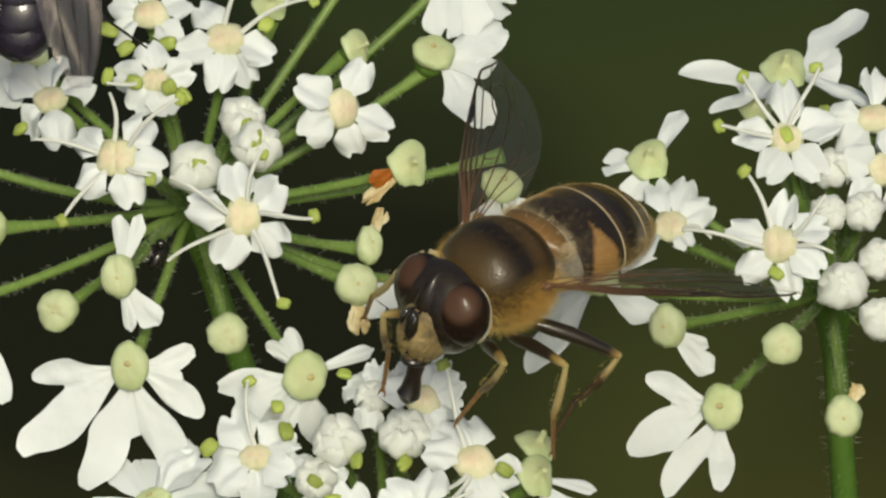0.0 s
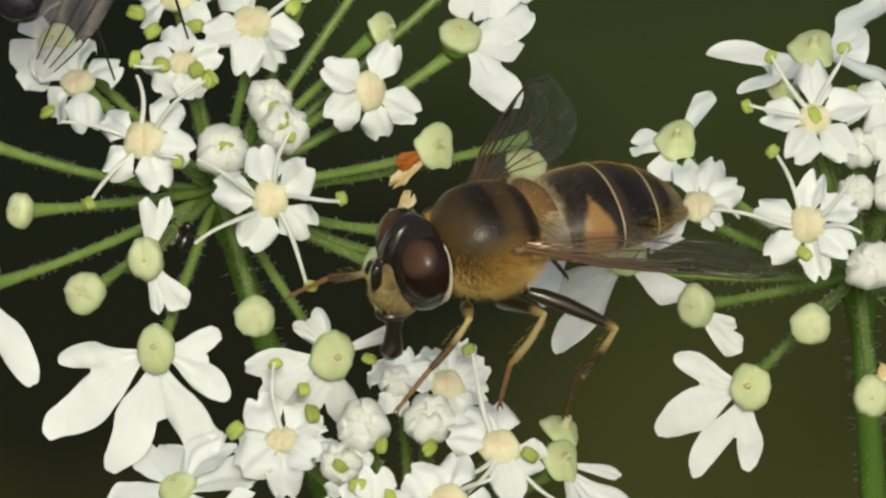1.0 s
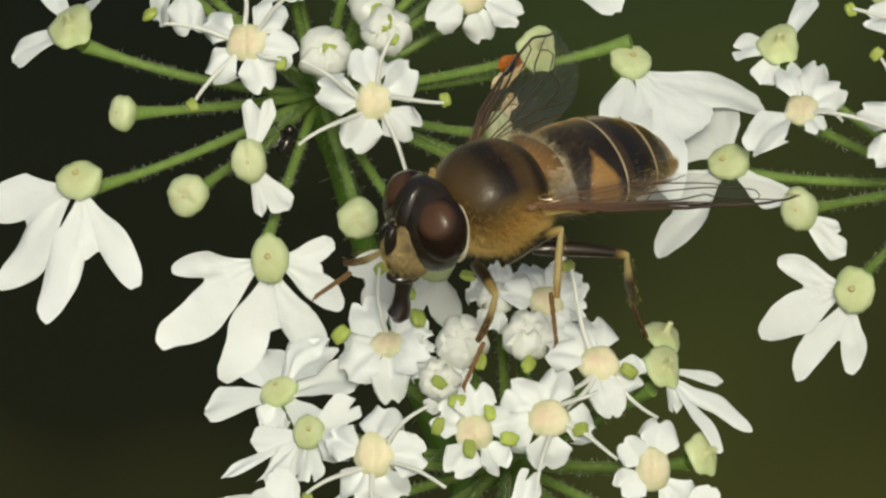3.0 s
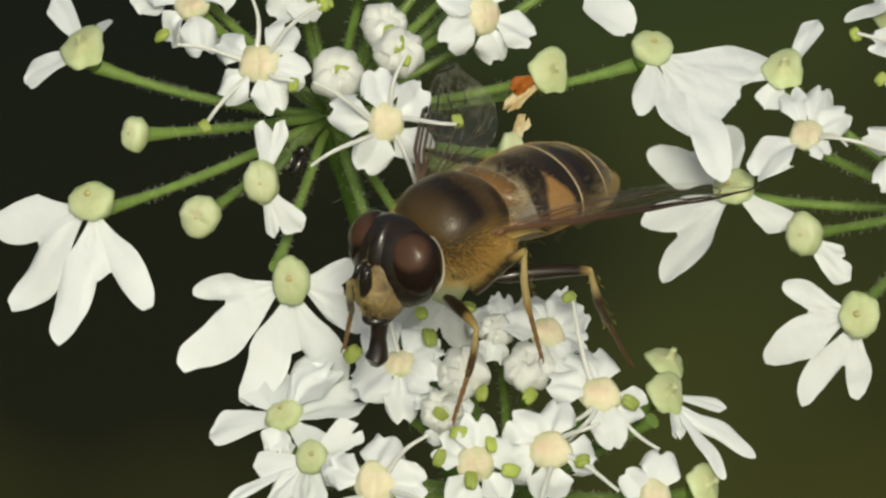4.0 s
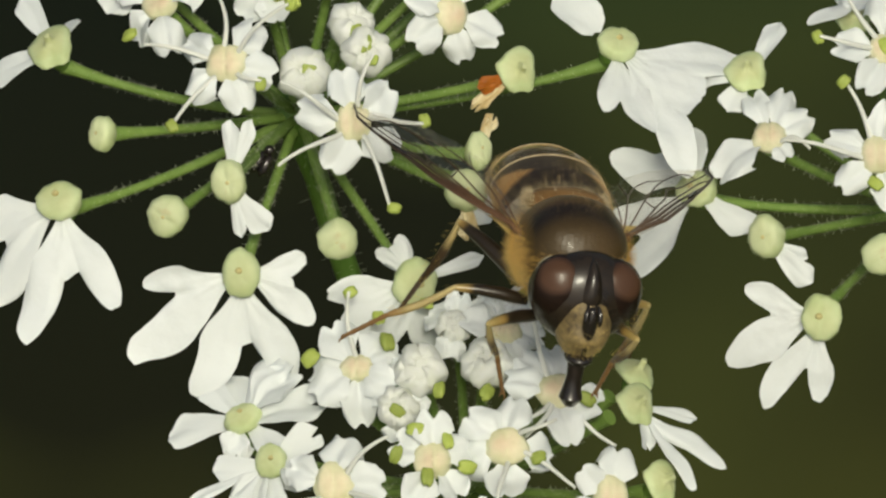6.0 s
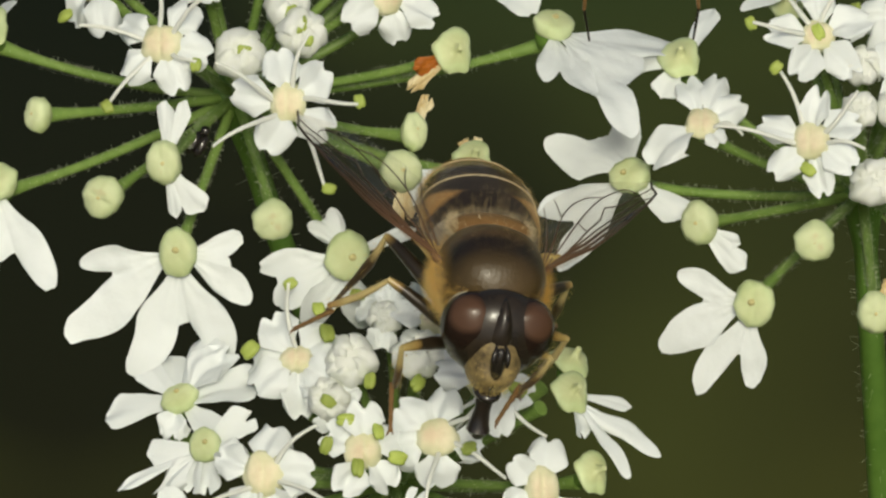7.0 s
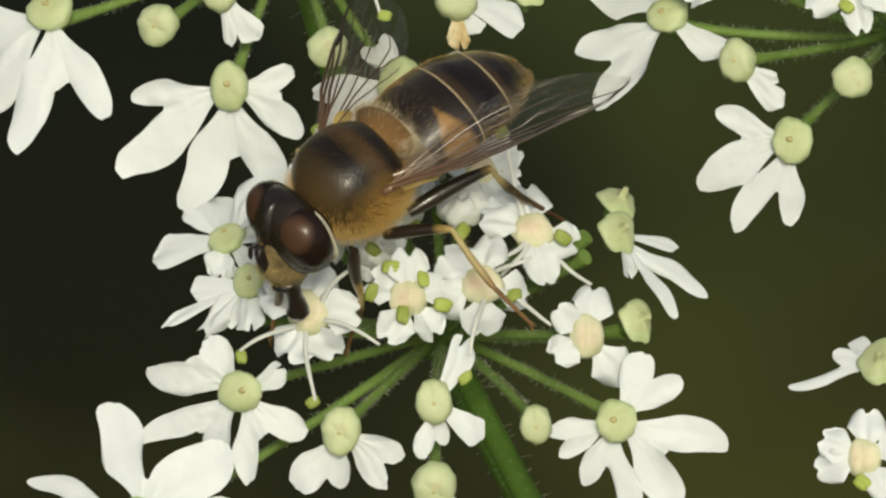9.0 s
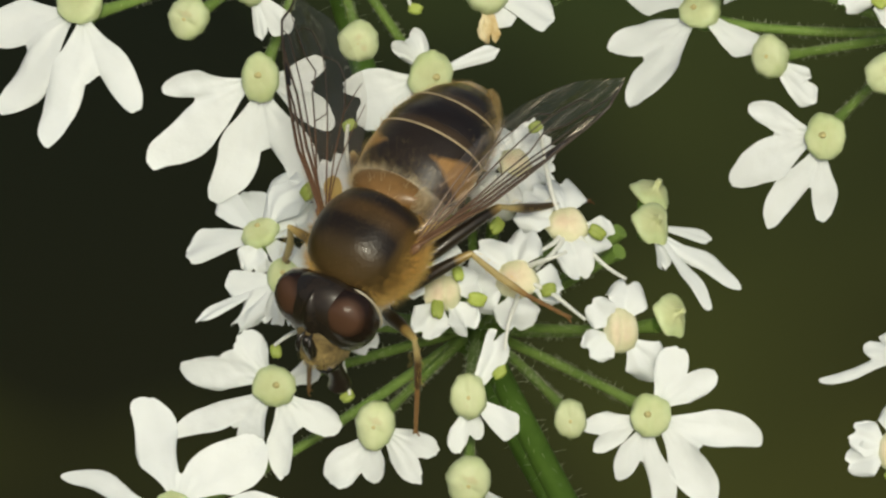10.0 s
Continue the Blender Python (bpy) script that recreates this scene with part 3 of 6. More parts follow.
floret(left, 'green', (1.31, 11.59, -7.48), (0.2, 0.55), (0.87, 0.83), petals=[(21, 3.21, 1.96, 310, 3.44, 2.07), (350, 2.64, 1.52, 'b')])
floret(left, 'cup', (0.42, 7.18, -4.48), (0.3, 0.25), (0.72, 0.72), petals=[(204, 1.76, 0.65, 'o'), (218, 2.24, 0.57, 'c')])
bent_floret = floret(left, 'green', (4.26, 8.24, -5.6), (0.2, 0.6), (0.87, 0.78), petals=[(354, 5.6, 2.0, 303, 5.7, 1.75, 0.64), (291, 3.55, 1.35, 264, 2.4, 1.25)])
floret(left, 'green', (-17.43, 2.11, -3.57), (-0.25, 0.3), (0.93, 0.83), petals=[(192, 4.19, 1.9, 231, 5.24, 1.7), (256, 5.6, 1.65, 298, 4.5, 1.4)])
floret(left, 'cup', (-17.74, 8.08, -5.25), (-0.3, 0.6), (0.91, 0.7), petals=[(192, 2.93, 1.26, 'b'), (124, 2.68, 1, 'b'), (62, 1.74, 0.83, 'b')])
floret(left, 'ball', (-15.75, 4.74, -2.95), (-0.6, 0.05), (0.52, 0.7))
floret(left, 'ball', (-13.17, 1.55, -1.44), (-0.3, -0.1), (0.83, 0.83))
floret(left, 'ball', (-10.79, 2.86, -0.86), (-0.1, -0.1), (0.7, 0.87), petals=[(85, 1.97, 0.87, 'b'), (62, 2.17, 0.7, 'b'), (308, 2.27, 1.13, 'b'), (285, 1.92, 0.65, 'b')])
pulled_floret = floret(left, 'green', (-10.29, -0.61, -0.88), (-0.05, -0.15), (0.76, 0.99), petals=[(187, 3.9, 1.2, 220, 5.6, 1.85, 0.6), (252, 5.25, 1.75, 293, 4.9, 1.65, 0.56), (8, 2.55, 1.15, 325, 3.45, 1.35, 0.68)])
floret(left, 'ball', (-6.6, 0.63, -0.69), (0, -0.2), (0.8, 0.8))
shaded_floret = floret(left, 'green', (-3.63, -1.25, -1.64), (0.1, -0.15), (0.89, 1.02), petals=[(138, 1.95, 1.0, 106, 1.95, 1.0, 0.86), (188, 3.35, 1.3, 214, 3.4, 1.6, 0.85), (22, 3.0, 0.6, 'b'), (240, 3.26, 1.5, 284, 3.0, 1.5)])
floret(left, 'ball', (-1.66, 2.54, -2.21), (0.15, 0.05), (0.85, 0.83), petals=[(344, 3.01, 1.35, 'b'), (272, 2.07, 0.78, 'c'), (300, 1.67, 0.78, 'b')])
floret(left, 'ball', (-1.18, 4.05, -2.64), (0.4, 0.3), (0.52, 0.78), petals=[(58, 1.15, 0.75, 'c')])
floret(left, 'cup', (1.19, 2.97, -3.92), (0.1, 0.6), (0.7, 0.65), petals=[(108, 0.98, 0.9, 'c')])
floret(left, 'green', (2.14, 14.88, -8.91), (0.2, 0.3), (0.83, 0.78), petals=[(256, 2.8, 1.52, 'b'), (290, 2.7, 1.74, 'b'), (332, 2.87, 1.74, 'b')])
floret(left, 'cup', (-5, 13.42, -6.01), (0, 0.6), (0.61, 0.61), petals=[(106, 1.76, 0.87, 'b'), (46, 1.59, 0.87, 'b')])
floret(left, 'green', (-14.41, 11.33, -5.31), (-0.3, 0.35), (0.78, 0.7), petals=[(194, 2.31, 1.3, 'b'), (239, 2.31, 1.3, 'b'), (145, 2.13, 1.09, 'b')])
floret(left, 'star', (-0.98, 16.35, -9.34), (0.2, 0.4), (0.65, 0.65), petals=[(26, 2.04, 1.04, 's'), (92, 2.09, 1.04, 's'), (169, 1.92, 1.04, 's'), (238, 2.13, 1.04, 's'), (299, 1.98, 1.04, 's')])

# the umbellet beside it
floret(right, 'star', (14.86, 4.37, -1.66), (-0.1, 0.1), (0.72, 0.72), petals=[(80, 2.16, 1, 's'), (28, 2.15, 1, 's'), (330, 2.17, 1, 's'), (225, 2.15, 1, 's'), (285, 2.17, 1, 's'), (158, 2.17, 1, 's')], stamens=[(115, 3.07, 1), (175, 3.61, 0), (349, 2.19, 0), (42, 2.72, 0)], anthers=[(265, 1.14)])
floret(right, 'star', (15.24, 8.48, -4.2), (0, 0.3), (0.65, 0.61), petals=[(178, 2.1, 1.13, 's'), (85, 2.21, 1.13, 's'), (16, 2.11, 1.13, 's'), (314, 2.16, 1.13, 's'), (246, 2.19, 1.13, 's')], stamens=[(127, 2.8, 1), (66, 2.83, 1), (175, 2.72, 1)], anthers=[(90, 0.05)])
floret(right, 'cup', (15.38, 11.22, -7.19), (0, 0.7), (0.87, 0.74), petals=[(177, 4.24, 1.09, 207, 3.44, 0.87), (207, 1.89, 1.52, 'b'), (42, 4.49, 1.57, 339, 3.41, 1.43)])
floret(right, 'cup', (10.01, 7.64, -6.23), (-0.1, 0.6), (0.78, 0.7), petals=[(57, 2.7, 0.95, 'b'), (176, 1.93, 1.3, 'b'), (235, 1.6, 1.09, 'b')])
floret(right, 'star', (10.73, 5.07, -4.38), (-0.1, 0.45), (0.61, 0.65), petals=[(108, 2.02, 0.96, 's'), (64, 2.19, 1, 's'), (25, 1.93, 0.96, 's'), (216, 2.68, 1.3, 's'), (315, 1.16, 0.78, 's')], stamens=[(335, 1.81, 0)])
floret(right, 'ball', (10.58, 1.21, -3.1), (-0.3, 0), (0.72, 0.87), petals=[(313, 2.32, 1.04, 'b'), (331, 1.73, 0.65, 'b')])
floret(right, 'green', (12.68, -1.88, -1.91), (-0.1, -0.2), (0.83, 0.96), petals=[(162, 3.2, 1.15, 206, 4.15, 1.8), (236, 4.25, 1.25, 269, 3.45, 1.1)])
floret(right, 'ball', (14.98, 0.5, -1.48), (0, -0.1), (0.8, 0.8))
floret(right, 'ball', (17.27, -2.24, -0.13), (0, -0.1), (0.72, 0.83), petals=[(60, 1.31, 0.65, 'c')])
floret(right, 'green', (7.99, 3.06, -5.96), (-0.35, 0.35), (0.85, 0.78), petals=[(157, 3.75, 1.75, 98, 2.6, 1.8, 0.72), (200, 4.0, 1.65, 230, 4.6, 1.75, 0.68), (318, 2.5, 1.26, 'b')])
floret(right, 'bud', (16.99, 7.37, -4.07), (-0.01, 0.35), (0.83, 0.78))
floret(right, 'bud', (16.81, 5.62, -3.05), (-0.02, 0.26), (0.74, 0.74))
floret(right, 'bud', (17.32, 2.84, -1.85), (0, 0.12), (1.02, 1))
floret(right, 'bud', (18.26, 5.71, -3.11), (0.05, 0.26), (0.87, 0.74))
floret(right, 'star', (18.72, 9.28, -5.46), (0.1, 0.4), (0.74, 0.57), petals=[(183, 1.83, 1.04, 's'), (90, 1.98, 1.04, 's'), (3, 1.83, 1.04, 's'), (224, 1.94, 1.04, 's'), (309, 1.88, 1.04, 's')], anthers=[(179, 2.08)])
floret(right, 'bud', (18.83, 1.42, -1.55), (0.08, 0.05), (0.87, 0.87))
floret(right, 'cup', (14.26, 9.78, -7.16), (-0.2, 0.6), (0.7, 0.52))
floret(right, 'star', (19.06, 7.29, -4.1), (0.2, 0.2), (0.65, 0.65), petals=[(162, 1.69, 1.04, 's'), (80, 1.72, 1.04, 's'), (12, 1.72, 1.04, 's'), (231, 1.74, 1.04, 's'), (301, 1.68, 1.04, 's')])
floret(right, 'bud', (18.74, 3.85, -2.29), (0.08, 0.17), (0.83, 0.83))

# the umbellet that the hoverfly feeds on
pressed_floret = floret(low, 'star', (-5.41, -4.21, 0.21), (-0.1, 0.35), (0.61, 0.52), petals=[(270, 1.99, 1.22, 's'), (332, 1.93, 1.22, 's'), (215, 1.88, 1.22, 's'), (126, 1.98, 1.22, 's'), (43, 1.89, 1.22, 's'), (360, 1.92, 1.04, 'f'), (176, 1.84, 1.09, 'f')], stamens=[(94, 2.68, 1)], anthers=[(172, 1.77), (64, 2.02), (36, 1.51)])
floret(low, 'bud', (-2.36, -3.55, 1.16), (-0.09, 0.35), (1.09, 1), anthers=[(311, 1.2)])
floret(low, 'bud', (0.24, -3.34, 1.12), (0.04, 0.36), (1.02, 0.96), anthers=[(270, 1.21)])
floret(low, 'bud', (-0.96, -1.94, -0.5), (-0.1, 0.35), (0.74, 0.65), petals=[(19, 1.35, 1.09, 'f'), (85, 1.43, 0.87, 'f'), (147, 1.17, 1.13, 'f'), (256, 1.26, 1, 'f')], anthers=[(146, 1.32)])
floret(low, 'star', (0.89, -2.15, -0.4), (0.2, 0.4), (0.65, 0.61), petals=[(354, 1.69, 0.96, 's'), (31, 1.8, 0.96, 's'), (299, 1.74, 0.96, 's'), (169, 1.68, 0.96, 's'), (99, 1.8, 0.96, 's'), (130, 1.77, 1, 'f'), (63, 1.85, 0.87, 'f')])
floret(low, 'star', (2.9, -4.48, 1.63), (0.1, 0.3), (0.78, 0.67), petals=[(85, 2.06, 1.13, 's'), (341, 1.96, 1.13, 's'), (285, 2.04, 1.13, 's'), (166, 1.96, 1.13, 's'), (127, 1.99, 1.13, 's')], stamens=[(111, 3.7, 1), (316, 3.07, 0), (240, 2.29, 0), (227, 2.27, 0)], anthers=[(340, 1.21)])
floret(low, 'star', (0.95, -6.54, 3.28), (0, 0.15), (0.8, 0.72), petals=[(132, 1.97, 1.26, 's'), (75, 1.98, 1.26, 's'), (345, 1.96, 1.26, 's'), (270, 1.98, 1.26, 's'), (195, 1.96, 1.26, 's')], stamens=[(330, 3.16, 0), (265, 3.08, 0), (30, 2.18, 0)], anthers=[(339, 1.33)])
floret(low, 'star', (-1.81, -7.07, 3.52), (0, 0.15), (0.7, 0.65), petals=[(160, 1.87, 1.13, 's'), (95, 1.89, 1.13, 's'), (20, 1.87, 1.13, 's'), (305, 1.88, 1.13, 's'), (245, 1.88, 1.13, 's')], anthers=[(173, 1.42), (120, 1.32), (51, 0.9), (347, 1.34), (252, 0.69)])
rim_floret = floret(low, 'star', (-5.58, -8.21, 3.02), (-0.1, 0.1), (0.74, 0.83), petals=[(80, 2.02, 1.22, 's'), (4, 2.02, 1.22, 's'), (159, 2.03, 1.22, 's'), (235, 2.01, 1.22, 's'), (295, 2.03, 1.22, 's')], stamens=[(215, 3.04, 1), (275, 3.54, 1), (335, 3.29, 0), (40, 2.83, 0)])
floret(low, 'bud', (-3.12, -5.13, 1.39), (-0.13, 0.27), (0.91, 0.78), petals=[(29, 1.26, 0.87, 'f'), (138, 1.36, 0.87, 'f'), (265, 1.21, 0.83, 'f')], anthers=[(270, 0.18)])
lifted_floret = floret(low, 'green', (-9.46, -6.12, -0.81), (-0.35, 0.5), (0.78, 0.65), petals=[(184, 3.21, 1.3, 'b'), (139, 2.33, 1.09, 'b'), (13, 3.2, 1.78, 'b'), (68, 2.9, 1.43, 'b'), (103, 2.21, 1.09, 'b'), (319, 2.19, 1.2, 'b'), (42, 2.81, 1.35, 'f'), (250, 1.47, 0.87, 'f')])
curled_floret = floret(low, 'green', (-8.23, -7.57, 0.54), (-0.25, 0.25), (0.65, 0.7), petals=[(191, 2.43, 1.09, 'b'), (239, 1.92, 1.09, 'b'), (38, 2.27, 1.2, 'b'), (275, 1.87, 1.04, 'b'), (205, 3.97, 0.52, 'b'), (337, 2.11, 1.13, 'f'), (224, 2.78, 0.78, 'f')])
spent_floret = floret(low, 'cup', (5.35, -3.94, -0.35), (0.35, 0.8), (0.78, 0.65))
strap_floret = floret(low, 'cup', (5.33, -5.07, 0.93), (0.4, 0.45), (0.74, 0.65), petals=[(309, 3.85, 0.8, 331, 4.25, 0.9, 0.42), (296, 1.72, 0.87, 'b'), (354, 2.65, 0.52, 'b')])
floret(low, 'star', (4.99, -8.51, 1.93), (0.2, 0), (0.63, 0.83), petals=[(75, 2.04, 1.09, 's'), (141, 1.57, 0.87, 's'), (214, 1.7, 1, 's'), (311, 2.29, 1.22, 's')])
floret(low, 'cup', (6.96, -8, 0.82), (0.6, 0.35), (0.74, 0.65))
floret(low, 'green', (6.11, -11.73, 1.98), (0.05, -0.15), (0.83, 0.87), petals=[(64, 2.8, 1.52, 30, 3, 1.26), (349, 4.58, 1.52, 306, 4.53, 1.65), (278, 4.45, 1.1, 242, 2.85, 1.15), (193, 2.6, 1.0, 215, 2.6, 1.0)])
floret(low, 'ball', (3.04, -11.86, 3.16), (0, -0.2), (0.63, 0.78))
floret(low, 'ball', (-0.84, -10.99, 3.57), (0, -0.1), (0.72, 0.89), petals=[(50, 2.4, 1.26, 'b'), (325, 2.35, 1.17, 'b'), (255, 2.29, 1, 285, 1.79, 0.87)], anthers=[(33, 1.42)])
floret(low, 'ball', (-4.39, -12.08, 3.07), (-0.1, -0.15), (0.78, 0.96), petals=[(233, 2.92, 1.57, 268, 2.38, 1.13), (306, 2.83, 1.2, 335, 2.61, 1.26)])
floret(low, 'green', (-8.25, -10.63, 1.29), (-0.2, -0.1), (0.87, 0.83), petals=[(124, 2.45, 1.5, 170, 3.85, 1.5, 0.72), (206, 4.6, 1.15, 240, 3.0, 1.3, 0.6), (273, 3.65, 1.15, 322, 3.0, 1.3, 0.58), (20, 1.95, 0.96, 'b')])
floret(low, 'green', (-12.16, -15.38, 1.57), (-0.2, 0.3), (0.83, 0.7), petals=[(107, 4.75, 1.85, 40, 4.5, 2.3, 0.32), (161, 4.7, 1.0, 204, 4.2, 1.3), (2, 5.4, 1.35, 322, 4.6, 1.4, 0.4)])
floret(low, 'ball', (-0.84, -14.21, 3.51), (0, -0.3), (0.87, 1), petals=[(319, 2.2, 1.09, 'b')])

# the far umbellet at the rim
floret(edge, 'cup', (14.66, -11.48, 1.7), (-0.25, 0.5), (0.83, 0.7), petals=[(189, 3.85, 0.55, 166, 2.0, 1.0), (140, 1.7, 1.0, 'b')])
floret(edge, 'star', (13.88, -15.07, 2.71), (-0.2, 0.1), (0.65, 0.7), petals=[(159, 1.86, 1.04, 's'), (80, 1.82, 1.04, 's'), (199, 1.84, 1.04, 's'), (300, 1.85, 1.04, 's'), (19, 1.84, 1.04, 's')], anthers=[(270, 0.98)])
floret(edge, 'bud', (17.17, -12.27, 2.56), (-0.07, 0.18), (0.91, 0.91))
floret(edge, 'star', (17.56, -14.39, 3.32), (-0.05, 0.07), (0.7, 0.7), petals=[(90, 1.92, 1.04, 's'), (160, 1.92, 1.04, 's'), (230, 1.91, 1.04, 's'), (300, 1.92, 1.04, 's'), (20, 1.91, 1.04, 's')])
for head in (left, right, low, edge):
    bristles(HAIRS[head], HAIR, "hairs", head, "fine pale hairs on the stalks", 0.009)

# main stem of the plant, from the hub into the ground
hub = VIEW @ (Vector(HUB) * MM)
bm = tube([(hub.x / MM, hub.y / MM, z) for z in (hub.z / MM + 1, hub.z / MM - 4, 700, 400, 150, -20)], [1.6, 3.4, 4.2, 5.0, 5.8, 6.2], 18)
stem = part("flower_stem", bm, RAY)
tagged(stem, "thick ribbed green hogweed stem rising from the meadow floor", "plant stem")

# ---- the hoverfly: x forward, y to its left, z up ----
from mathutils import Quaternion

THORAX = material("thorax", (0.075, 0.042, 0.018), (0.028, 0.017, 0.009), scale=900, rough=0.36, bump=0.3, bump_scale=7000, spec=0.34, coat=0.06, sheen=0.05,
                  ramp=(-2.2, 2.2, [(0.0, (0.10, 0.055, 0.02)), (0.13, (0.016, 0.011, 0.008)), (0.26, (0.014, 0.010, 0.008)), (0.36, (0.072, 0.041, 0.016)), (0.46, (0.060, 0.035, 0.014)), (0.54, (0.013, 0.009, 0.007)), (0.64, (0.016, 0.011, 0.008)), (0.74, (0.048, 0.031, 0.014)), (1.0, (0.10, 0.063, 0.024))]))
FUR = material("golden_fur", (0.82, 0.56, 0.18), (0.66, 0.42, 0.11), scale=700, rough=0.5, sheer=0.3)
PALE_FUR = material("pale_fur", (0.74, 0.58, 0.22), (0.58, 0.43, 0.13), scale=700, rough=0.5, sheer=0.3)
GREY_FUR = material("grey_fur", (0.58, 0.44, 0.21), (0.42, 0.31, 0.13), scale=700, rough=0.5, sheer=0.3)
FRINGE = material("pale_fringe", (0.72, 0.62, 0.42), (0.58, 0.47, 0.28), scale=700, rough=0.5, sheer=0.3)
SILK = material("silky_fur", (0.36, 0.23, 0.09), (0.22, 0.135, 0.05), scale=700, rough=0.4, sheer=0.25)
DARK_FUR = material("brown_fur", (0.075, 0.042, 0.018), (0.05, 0.028, 0.012), scale=700, rough=0.5, sheer=0.2)
BLACK = material("black_cuticle", (0.012, 0.010, 0.009), (0.022, 0.017, 0.014), scale=1500, rough=0.22, bump=0.3, coat=0.3)
FACE = material("dusted_face", (0.34, 0.25, 0.105), (0.055, 0.038, 0.018), scale=2200, rough=0.55, bump=0.7)
SCUTELLUM = material("scutellum", (0.27, 0.148, 0.052), (0.18, 0.098, 0.033), scale=1200, rough=0.28, sheer=0.12, bump=0.2, bump_scale=7000)
RIM = material("pale_rim", (0.46, 0.38, 0.24), (0.32, 0.25, 0.14), scale=2000, rough=0.5)
HEAD = material("head_capsule", (0.014, 0.011, 0.009), (0.030, 0.021, 0.014), scale=1500, rough=0.26, bump=0.3, coat=0.1, spec=0.4)
PROBOSCIS = material("proboscis", (0.010, 0.008, 0.007), (0.022, 0.014, 0.011), scale=1800, rough=0.3, coat=0.3)
VEIN = material("wing_vein", (0.075, 0.040, 0.018), scale=900, rough=0.34, spec=0.5, coat=0.08, ramp=(0, 10.2, [(0.0, (0.17, 0.085, 0.042)), (0.3, (0.10, 0.052, 0.028)), (0.55, (0.05, 0.03, 0.018)), (1.0, (0.03, 0.02, 0.015))]))
POLLEN_RIM = material("pollen_rim", (0.60, 0.56, 0.44), (0.42, 0.37, 0.25), scale=2500, rough=0.6)
FEMUR = {k: material("femur", (0.02, 0.015, 0.01), rough=0.3, scale=1800, coat=0.2, bump=0.3,
                     ramp=(0, size, [(0.0, (0.03, 0.02, 0.012)), (start, (0.022, 0.015, 0.009)), (start + 0.1, (0.28, 0.18, 0.06)), (1.0, (0.46, 0.34, 0.14))]))
         for k, size, start in (("F", 2.5, 0.66), ("M", 2.8, 0.74), ("H", 3.6, 0.86))}
DARK_TARSUS = material("dark_tarsus", (0.05, 0.028, 0.014), (0.10, 0.05, 0.02), rough=0.4, scale=1800, bump=0.3)
TIBIA = {k: material("tibia", (0.3, 0.2, 0.07), rough=0.38, scale=1800, bump=0.3,
                     ramp=(0, size, [(0.0, (0.50, 0.40, 0.19)), (pale, (0.44, 0.34, 0.16)), (pale + 0.2, dark), (1.0, dark)]))
         for k, size, pale, dark in (("F", 2.4, 0.3, (0.09, 0.05, 0.022)), ("M", 2.7, 0.72, (0.32, 0.19, 0.07)), ("H", 3.1, 0.24, (0.05, 0.03, 0.014)))}
TARSUS = material("tarsus", (0.24, 0.13, 0.05), (0.15, 0.08, 0.03), rough=0.4, scale=1800, bump=0.3)


def eye_material(side):
    """Dark glossy compound eye, its red-brown reflection painted on as a soft patch."""
    m = material("compound_eye", (0.011, 0.007, 0.006), (0.020, 0.011, 0.008), scale=2500, rough=0.24, bump=0.12, bump_scale=16000, coat=0.05, spec=0.25)
    n, link = m.node_tree.nodes, m.node_tree.links.new
    where, away, wave = n.new("ShaderNodeTexCoord"), n.new("ShaderNodeVectorMath"), n.new("ShaderNodeTexNoise")
    away.operation, away.inputs[1].default_value = "DISTANCE", (0.00066, 0.00034 * side, 0.00086)
    wave.inputs["Scale"].default_value = 1400
    jitter, fall, mix = n.new("ShaderNodeMath"), n.new("ShaderNodeMapRange"), n.new("ShaderNodeMix")
    jitter.operation, jitter.inputs[1].default_value = "MULTIPLY_ADD", 0.00022
    link(where.outputs["Object"], away.inputs[0]), link(where.outputs["Object"], wave.inputs["Vector"])
    link(wave.outputs[0], jitter.inputs[0]), link(away.outputs["Value"], jitter.inputs[2])
    fall.inputs[1].default_value, fall.inputs[2].default_value = 0.00098, 0.00066
    link(jitter.outputs[0], fall.inputs[0])
    mix.data_type = "RGBA"
    bsdf = n["Principled BSDF"]
    link(fall.outputs[0], mix.inputs[0])
    link(bsdf.inputs["Base Color"].links[0].from_socket, mix.inputs[6])
    mix.inputs[7].default_value = (0.078, 0.040, 0.024, 1)
    link(mix.outputs[2], bsdf.inputs["Base Color"])
    return m


